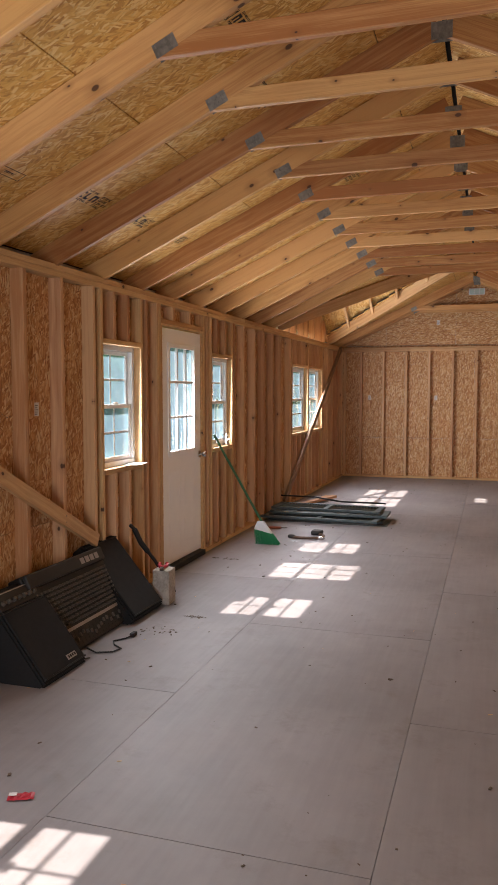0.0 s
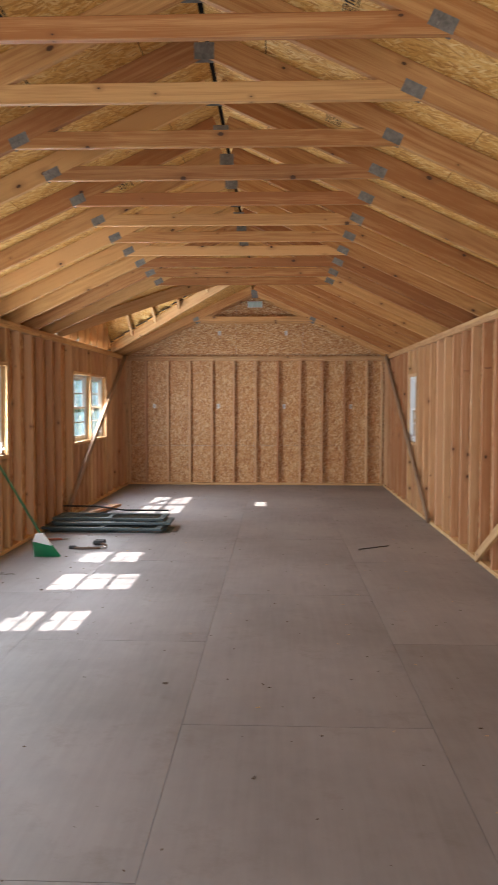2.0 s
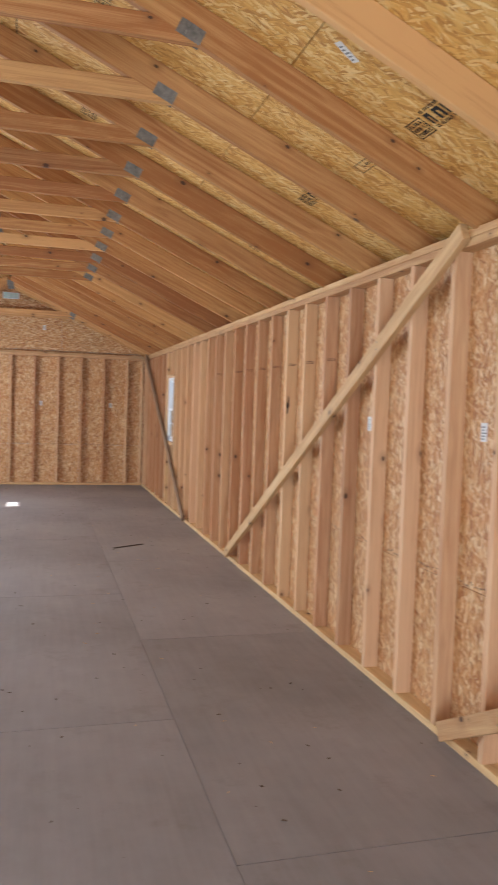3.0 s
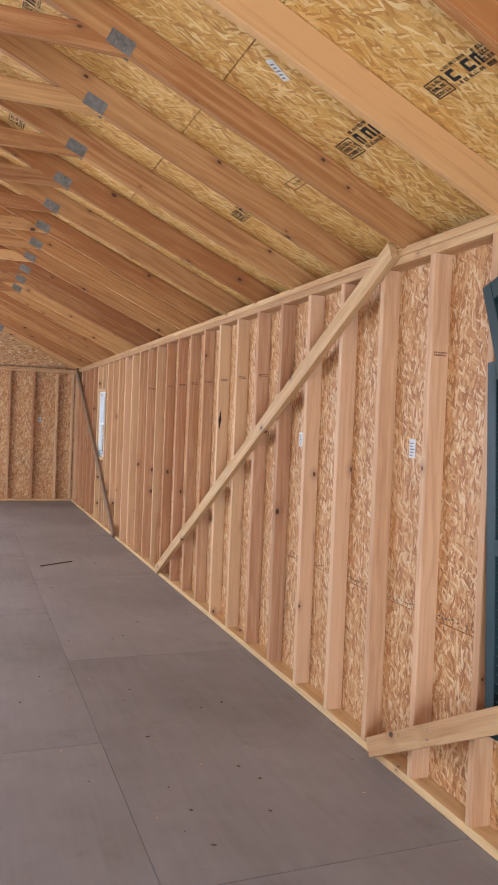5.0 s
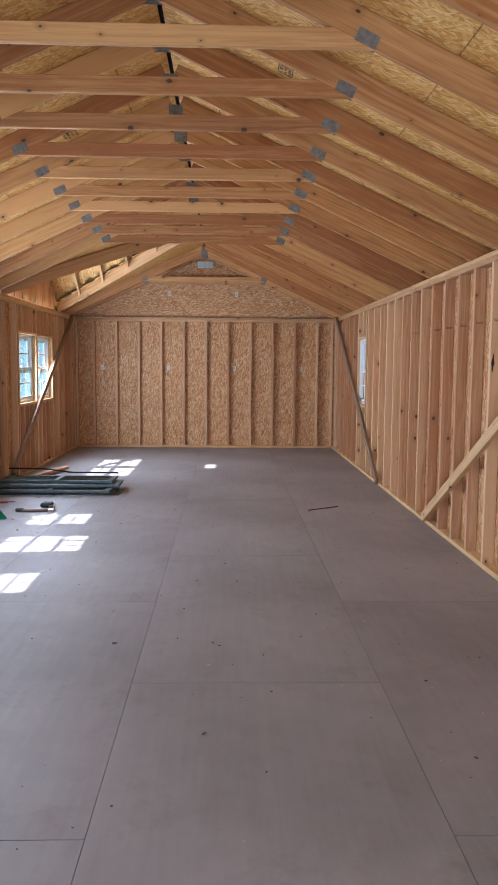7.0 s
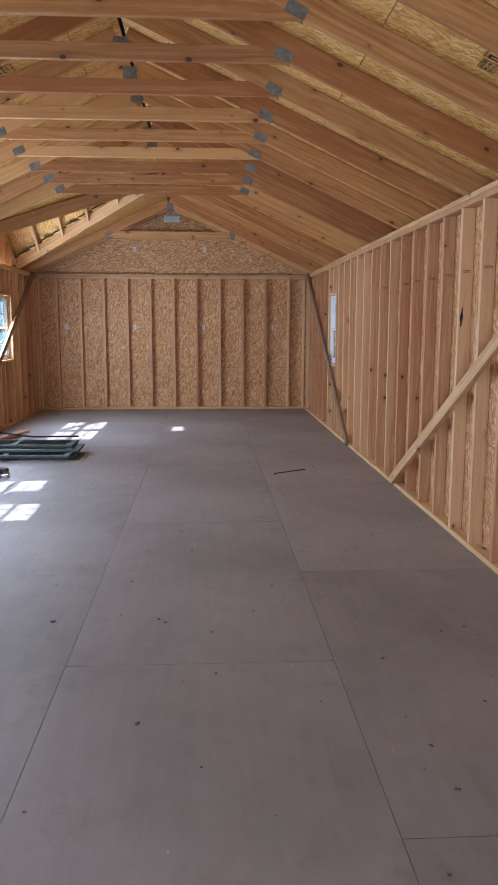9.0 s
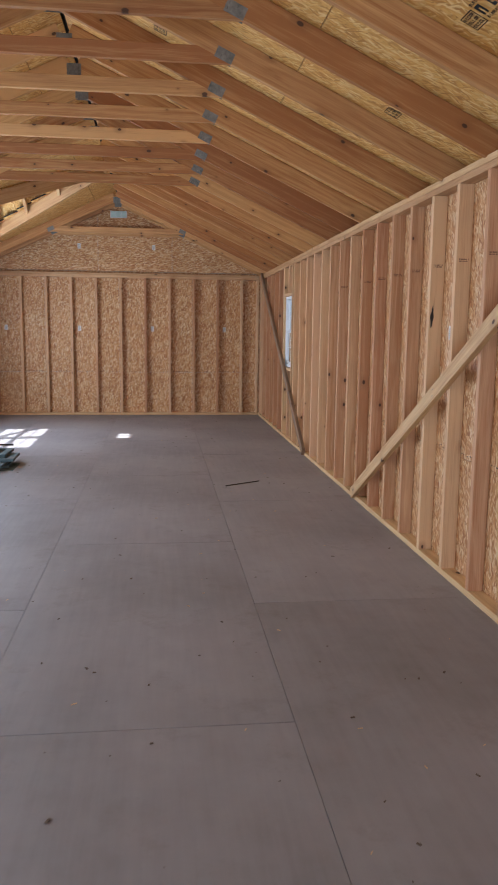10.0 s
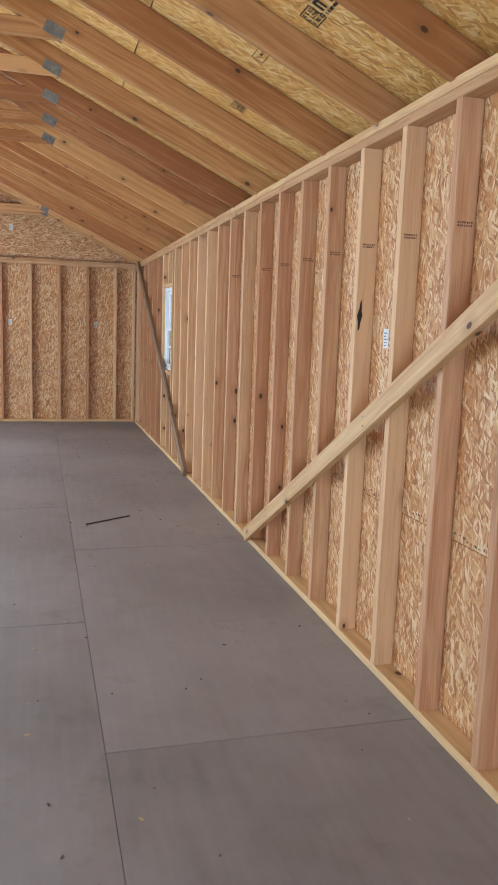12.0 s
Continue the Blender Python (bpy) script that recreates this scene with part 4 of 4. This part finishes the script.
for k, (x0, y0, x1, y1, z) in enumerate(((-2.65, 9.75, -2.35, 11.0, 0.03), (-2.55, 9.8, -2.22, 10.75, 0.075))):
    sc = root("lumber_scrap", pose(x0, y0, z), "weathered lumber offcut lying behind the shutters", "offcut", "offcuts")
    board("offcut", (0, 0, 0), (x1 - x0, y1 - y0, 0.02), 0.089, 0.035, STUD if k else RAFTER, sc)

belt = root("tool_belt", pose(-1.92, 8.15, 0.0), "brown strap with tool pouches lying on the floor", "tool belt")
bm = bmesh.new()
tube(bm, [(-0.24, -0.08, 0.015), (-0.12, -0.1, 0.012), (0.02, -0.08, 0.012), (0.12, -0.05, 0.012), (0.1, 0.05, 0.02), (0.0, 0.18, 0.015)], 0.016, 6)
part("strap", bm, WEBBING, belt)
part("pouch", boxed((-0.06, 0.12, 0.001), (0.06, 0.25, 0.05), 0.018), BLACK, belt)
part("buckle", boxed((0.07, -0.09, 0.001), (0.13, -0.03, 0.03), 0.006), CHROME, belt)
part("pouch", boxed((-0.26, -0.1, 0.001), (-0.18, -0.05, 0.035), 0.012), BLACK, belt)
knife = root("utility_knife", pose(-2.45, 8.55, 0.001, 0, 0, 15), "small orange-handled tool beside the wall", "hand tool")
part("tool_handle", boxed((-0.1, -0.015, 0), (0.06, 0.015, 0.025), 0.008), plain("orange_plastic", (0.35, 0.09, 0.04), 0.5), knife)
part("tool_blade", boxed((0.061, -0.012, 0.008), (0.13, 0.012, 0.014)), RUST, knife)
valve = root("faucet_valve", pose(XL - 0.03, 7.8, 1.0), "small chrome valve standing on the window sill", "valve")
bm = bmesh.new()
rod(bm, (0, 0, 0.001), (0, 0, 0.02), 0.032, sides=16)
rod(bm, (0, 0, 0.02), (0, 0, 0.1), 0.017, sides=14)
rod(bm, (-0.03, 0, 0.06), (0.035, 0, 0.06), 0.012, sides=12)
part("valve_body", bm, CHROME, valve)
bm = bmesh.new()
rod(bm, (-0.03, -0.03, 0.11), (-0.01, 0.035, 0.115), 0.009, sides=10)
rod(bm, (0, 0, 0.1), (0, 0, 0.125), 0.011, sides=10)
part("valve_handle", bm, CHROME, valve)
paper = root("folded_paper", pose(XL - 0.01, 5.6, 1.001), "folded white paper lying on the window sill", "paper")
bm = bmesh.new()
box(bm, (-0.05, -0.1, 0.0), (0.07, 0.09, 0.003))
box(bm, (-0.04, -0.08, 0.004), (0.08, 0.08, 0.006), 0, Matrix.Rotation(radians(6), 4, "Z"))
part("sheet", bm, STICKER, paper)


# ---- stamps, stickers and dirt ----
def sticker(m, w=0.05, h=0.085):
    s = root("panel_sticker", m, "small white printed sticker on strand board", "sticker", "stickers")
    part("label_sheet", boxed((-w / 2, -0.0008, -h / 2), (w / 2, 0, h / 2)), STICKER, s)
    bm = bmesh.new()
    for k in range(5):
        z = -h / 2 + h * (0.14 + 0.16 * k)
        box(bm, (-w * 0.36, -0.0014, z - h * 0.035), (w * (0.1 + 0.26 * ((k * 7) % 3) / 2), -0.0009, z + h * 0.035))
    part("print_bars", bm, PRINT, s)


for x in (-2.28, -1.09, 0.12, 1.34):
    sticker(pose(x, YF + DEEP - 0.0005, 1.45))
for x in (-1.07, 0.15):
    sticker(pose(x, YF + DEEP - 0.0005, 2.79))
for y in (5.73, 4.5, 3.27, 8.2, 9.4):
    sticker(pose(XR + DEEP - 0.0005, y, 1.45, 0, 0, -90))
for y, z in ((5.45, 0.72), (3.8, 0.75), (4.4, 1.45)):
    sticker(pose(XL - DEEP + 0.0005, y, z, 0, 0, 90))


def roof_pose(x, y, turn=0.0):
    """On the underside of the deck, with local -y looking down into the room, x along the room and z up the slope."""
    sign = 1 if x > MID else -1
    z = under(x) + RAFT * slope_len + 0.0015
    up = Vector((-sign, 0, PITCH)).normalized()
    nrm = Vector((-sign * PITCH, 0, -1)).normalized()
    m = Matrix((up.cross(nrm) * -1, -nrm, up)).transposed()
    if m.determinant() < 0:
        m = Matrix((up.cross(nrm), -nrm, up)).transposed()
    m = m.to_4x4()
    m.translation = (x, y, z)
    return m @ Matrix.Rotation(turn, 4, "Y")


def stamp(m, s=1.0, seed=0, framed=False):
    """Lines of ink print that cannot be read; framed is a small outlined box of print."""
    r = root("grade_stamp", m, "black ink grade stamp on strand board", "stamp", "grade stamps")
    bm = bmesh.new()
    rnd = random.Random(seed)

    def ink(x0, z0, x1, z1):
        lift = rnd.uniform(0, 0.0004)
        box(bm, (x0 * s, -0.0012 - lift, z0 * s), (x1 * s, -0.0006 - lift, z1 * s))

    def line(x, z, hgt, count, step):
        for _ in range(count):
            w = step * rnd.uniform(0.5, 0.82)
            kind = rnd.randrange(4)
            ink(x, z, x + w * 0.34, z + hgt)
            if kind != 1:
                ink(x + w * 0.3, z + hgt * 0.72, x + w, z + hgt)
            if kind in (0, 2):
                ink(x + w * 0.68, z, x + w, z + hgt * 0.75)
            if kind in (1, 3):
                ink(x + w * 0.3, z, x + w, z + hgt * 0.28)
            x += step * (1.0 if rnd.random() < 0.8 else 1.6)

    def outline(x0, z0, x1, z1, t=0.0035):
        for q in ((x0, z0, x1, z0 + t), (x0, z1 - t, x1, z1), (x0, z0 + t, x0 + t, z1 - t), (x1 - t, z0 + t, x1, z1 - t)):
            ink(*q)

    if framed:
        outline(-0.1, -0.03, 0.1, 0.03)
        line(-0.04, -0.006, 0.014, 5, 0.016)
    else:
        line(-0.06, -0.02, 0.06, 3, 0.062)
        line(-0.06, 0.05, 0.014, 9, 0.014)
        line(-0.06, -0.045, 0.016, 10, 0.014)
        for k in range(4):
            line(0.13, -0.05 + 0.03 * k, 0.02, 5 + k % 2, 0.017)
        outline(-0.2, -0.05, -0.085, 0.045, 0.005)
        for k in range(3):
            line(-0.188, -0.038 + 0.027 * k, 0.018, 5, 0.019)
    tagged(part("ink", bm, INK, r), kind="stuff")


for k, (x, y) in enumerate(((1.537, 2.36), (1.537, 2.96), (1.55, 5.46), (1.575, 6.72), (1.58, 7.95), (1.5, 4.22), (0.3, 3.6), (0.32, 4.83), (0.25, 6.1), (-1.24, 3.6), (-2.375, 4.22), (-2.365, 4.83), (-2.36, 5.45), (-1.35, 4.2), (-1.35, 4.82), (-2.2, 6.7), (-1.2, 6.07))):
    stamp(roof_pose(x, y), 0.8 + 0.2 * ((k * 5) % 3) / 2, k)
for k, (x, y) in enumerate(((1.53, 3.6), (-2.44, 3.6), (1.5, 6.1))):
    stamp(roof_pose(x, y), 1.0, 40 + k, True)


def stud_stamp(m, seed):
    """Two short lines of reddish mill print across a stud."""
    r = root("mill_stamp", m, "small brown mill stamp printed on a stud", "stamp", "mill stamps")
    bm = bmesh.new()
    rnd = random.Random(seed)
    for z in (-0.007, 0.004):
        x = -0.028
        while x < 0.028:
            w = rnd.uniform(0.003, 0.007)
            box(bm, (x, -0.001, z), (x + w, -0.0003, z + 0.007))
            x += w + rnd.uniform(0.002, 0.005)
    tagged(part("ink", bm, MILL_INK, r), kind="stuff")


for k in (0, 1, 6, 7, 8, 9, 10, 11, 12, 14):
    stud_stamp(pose(XR + DEEP / 2, 2.655 + 0.4075 * k - THIN - 0.0004, 1.86), k)


def print_line(m, length, seed):
    """A faint broken line of print along the edge of the sheets."""
    r = root("edge_print", m, "faint dark print along the strand board edge", "print", "edge prints")
    bm = bmesh.new()
    rnd = random.Random(seed)
    x = 0.0
    while x < length:
        w = rnd.uniform(0.004, 0.02)
        z = rnd.uniform(-0.012, 0.006)
        box(bm, (x, -0.0012, z), (x + w, -0.0003, z + rnd.uniform(0.003, 0.009)))
        x += w + rnd.uniform(0.006, 0.022)
    tagged(part("ink", bm, GREY_INK, r), kind="stuff")


for k in range(13):
    print_line(pose(XR + DEEP - 0.0004, 2.655 + 0.4075 * (k + 1) - 0.05, 0.742, 0, 0, -90), 0.3, k)
for k in range(10):
    print_line(pose(-2.39 + 0.405 * k, YF + DEEP - 0.0004, 0.735), 0.33, 50 + k)
for k in range(6):
    print_line(pose(XL - DEEP + 0.0004, 4.185 - 0.4075 * (k + 1) + 0.04, 1.42, 0, 0, 90), 0.3, 80 + k)

# a dark bark pocket on the edge of one stud
scar = root("bark_pocket", pose(XR + 0.02, 2.655 + 0.4075 * 8 - THIN - 0.0015, 1.55), "black bark pocket in the side of a stud", "bark")
bm = bmesh.new()
bmesh.ops.create_uvsphere(bm, u_segments=14, v_segments=12, radius=1.0, matrix=Matrix.Diagonal((0.009, 0.002, 0.07, 1)))
for v in bm.verts:
    v.co.x += 0.011 * noise.noise(v.co * 32) + 0.05 * v.co.z
part("bark", bm, BARK_DARK, scar)
for x, y in ((1.148, 2.96), (-0.85, 3.6), (-0.9, 6.1)):
    sticker(roof_pose(x, y, radians(20)), 0.036, 0.11)

litter = root("floor_litter", Matrix(), "scattered chips, dirt crumbs and wood slivers on the floor", "litter", kind="stuff")
bm = bmesh.new()
rl = random.Random(4)
for k in range(300):
    x, y = rl.uniform(XL + 0.1, XR - 0.1), rl.uniform(0.8, 13.8)
    s = rl.uniform(0.0015, 0.006) * (1.7 if x < -1.7 else 1)
    m = Matrix.Translation((x, y, 0.0012 + s * 0.25)) @ Matrix.Rotation(rl.uniform(0, 6.28), 4, "Z")
    box(bm, (-s * rl.uniform(0.6, 2.2), -s * 0.7, -s * 0.25), (s * rl.uniform(0.6, 2.2), s * 0.7, s * 0.25), 0, m)
part("crumbs", bm, DIRT, litter)
bm = bmesh.new()
for k in range(80):
    x, y = rl.uniform(XL + 0.1, XR - 0.1), rl.uniform(0.8, 13.0)
    s = rl.uniform(0.002, 0.006)
    m = Matrix.Translation((x, y, 0.003)) @ Matrix.Rotation(rl.uniform(0, 6.28), 4, "Z") @ Matrix.Rotation(rl.uniform(-0.2, 0.2), 4, "X")
    box(bm, (-s * 2, -s * 0.4, -0.001), (s * 2, s * 0.4, 0.001), 0, m)
part("slivers", bm, PALE, litter)
stick = root("wood_splinter", pose(1.02, 8.27, 0.002, 0, 0, 32), "thin dark wood splinter on the floor", "splinter")
part("splinter", boxed((-0.2, -0.006, 0), (0.2, 0.006, 0.008), 0.002), RUST, stick)
wrap = root("candy_wrapper", pose(-1.82, 2.7, 0.003, 0, 0, 25), "crumpled red and white wrapper on the floor", "wrapper")
bm = bmesh.new()
bmesh.ops.create_grid(bm, x_segments=8, y_segments=5, size=1.0, matrix=Matrix.Diagonal((0.05, 0.025, 1, 1)))
for v in bm.verts:
    v.co.z = 0.012 * abs(noise.noise(v.co * 40)) + 0.002
part("foil", bm, RED, wrap)
part("white_band", boxed((-0.045, -0.008, 0.012), (-0.015, 0.012, 0.015)), STICKER, wrap)
for k, (x, y, w, h) in enumerate(((-2.15, 4.75, 0.16, 0.07), (-2.05, 5.1, 0.1, 0.025), (-0.62, 4.35, 0.018, 0.012), (-2.5, 6.9, 0.2, 0.03))):
    spot = root("mud_crumbs", pose(x, y, 0.0011), "flattened dried mud on the floor", "mud", "dried mud")
    bm = bmesh.new()
    rr = random.Random(k)
    for j in range(26 if w > 0.05 else 9):
        s = rr.uniform(0.002, 0.009)
        a, c = rr.gauss(0, w * 0.35), rr.gauss(0, h * 0.6)
        mm = Matrix.Translation((a, c, 0.001)) @ Matrix.Rotation(rr.uniform(0, 6), 4, "Z")
        box(bm, (-s, -s * 0.6, -0.001), (s, s * 0.6, 0.0015), 0, mm)
    part("mud_flakes", bm, DIRT, spot)

# ---- outdoors ----
ground = new("ground", to_mesh("ground", boxed((-400, -400, -0.9), (400, 400, -0.5)), GRASS))
place(ground, Matrix())
tagged(ground, "mown green grass round the building", "ground", kind="structure")


def tree(x, y, h, seed):
    r = random.Random(seed)
    t = root("tree", pose(x, y, -0.5), "leafy green tree on the grass outside", "tree", "trees outside")
    bm = bmesh.new()
    tube(bm, [(0, 0, -0.05), (0.05, 0.02, h * 0.3), (-0.05, 0.08, h * 0.6), (0.02, 0, h * 0.85)], 0.16, 8)
    for k in range(7):
        a = r.uniform(0, 6.28)
        z = h * r.uniform(0.25, 0.7)
        tube(bm, [(0, 0, z), (math.cos(a) * 0.8, math.sin(a) * 0.8, z + 0.5), (math.cos(a) * 1.6, math.sin(a) * 1.6, z + 1.2)], 0.05, 6)
    part("trunk", bm, BARK, t)
    verts, faces = [], []
    clumps = [(Vector((r.gauss(0, h * 0.17), r.gauss(0, h * 0.17), h * r.uniform(0.18, 1.0))), r.uniform(0.5, 1.1)) for _ in range(34)]
    for c, rad in clumps:
        for _ in range(85):
            p = c + Vector((r.gauss(0, 1), r.gauss(0, 1), r.gauss(0, 0.8))) * rad * 0.5
            u = Vector((r.gauss(0, 1), r.gauss(0, 1), r.gauss(0, 1))).normalized() * r.uniform(0.09, 0.17)
            w = u.orthogonal().normalized() * r.uniform(0.05, 0.09)
            i = len(verts)
            verts += [p - u, p + w, p + u, p - w]
            faces.append((i, i + 1, i + 2, i + 3))
    me = bpy.data.meshes.new("crown")
    me.from_pydata(verts, [], faces)
    me.materials.append(LEAF)
    place(new("crown", me), WORLD[t], t)


for k, (x, y, h) in enumerate(((-11, 13, 7), (-13, 18, 8), (-12, 24, 8), (-16, 30, 9), (-17, 11, 8), (-20, 40, 10), (-14, 36, 7), (9, 26, 8), (11, 34, 9), (7.5, 21, 7), (14, 44, 9), (10, 52, 9), (6.2, 33, 8), (8.2, 44, 9), (5.0, 29, 7), (7.0, 38, 8), (-12.5, 27, 6.5), (-9, 40, 6.5))):
    tree(x, y, h, k)
shed = root("neighbour_house", pose(-16, 33, -0.5), "pale blue house beyond the grass outside", "house")
part("wall", boxed((-4, -9, 0), (1.5, 6, 2.9)), PALEBLUE, shed)
bm = bmesh.new()
pts = [(-4.3, 2.9), (1.8, 2.9), (-1.25, 4.6)]
ends = [[bm.verts.new((x, y, z)) for x, z in pts] for y in (-9.3, 6.3)]
for k in range(3):
    bm.faces.new((ends[0][k], ends[0][(k + 1) % 3], ends[1][(k + 1) % 3], ends[1][k]))
bm.faces.new(ends[0][::-1])
bm.faces.new(ends[1])
part("roof", bm, ROOFING, shed)
for y in (-6, -2, 3):
    win = part("window", boxed((1.505, y - 0.5, 1.0), (1.54, y + 0.5, 2.2)), BLACK, shed)
    part("window_trim", boxed((1.502, y - 0.6, 0.9), (1.52, y + 0.6, 0.99)), WHITE, win)

# ---- floor sheets ----
SHEETS = {}
strips = [(XL - 0.09, -1.661), (-1.661, -0.463), (-0.463, 0.735), (0.735, XR + 0.088)]
for i, (x0, x1) in enumerate(strips):
    y = (5.08 if i % 2 else 3.825) - 2.459 * 3
    while y < YF + 0.08:
        a, c = max(y, YN - 0.08), min(y + 2.459, YF + 0.088)
        if c - a > 0.05:
            key = (i, round(c - a, 3))
            if key not in SHEETS:
                w, l = x1 - x0 - 0.0022, c - a - 0.0045
                SHEETS[key] = to_mesh("plywood_sheet", boxed((-w / 2, -l / 2, -0.018), (w / 2, l / 2, 0)), FLOOR)
            place(new("plywood_sheet", SHEETS[key]), Matrix.Translation(((x0 + x1) / 2, (a + c) / 2, 0)), floor)
        y += 2.459
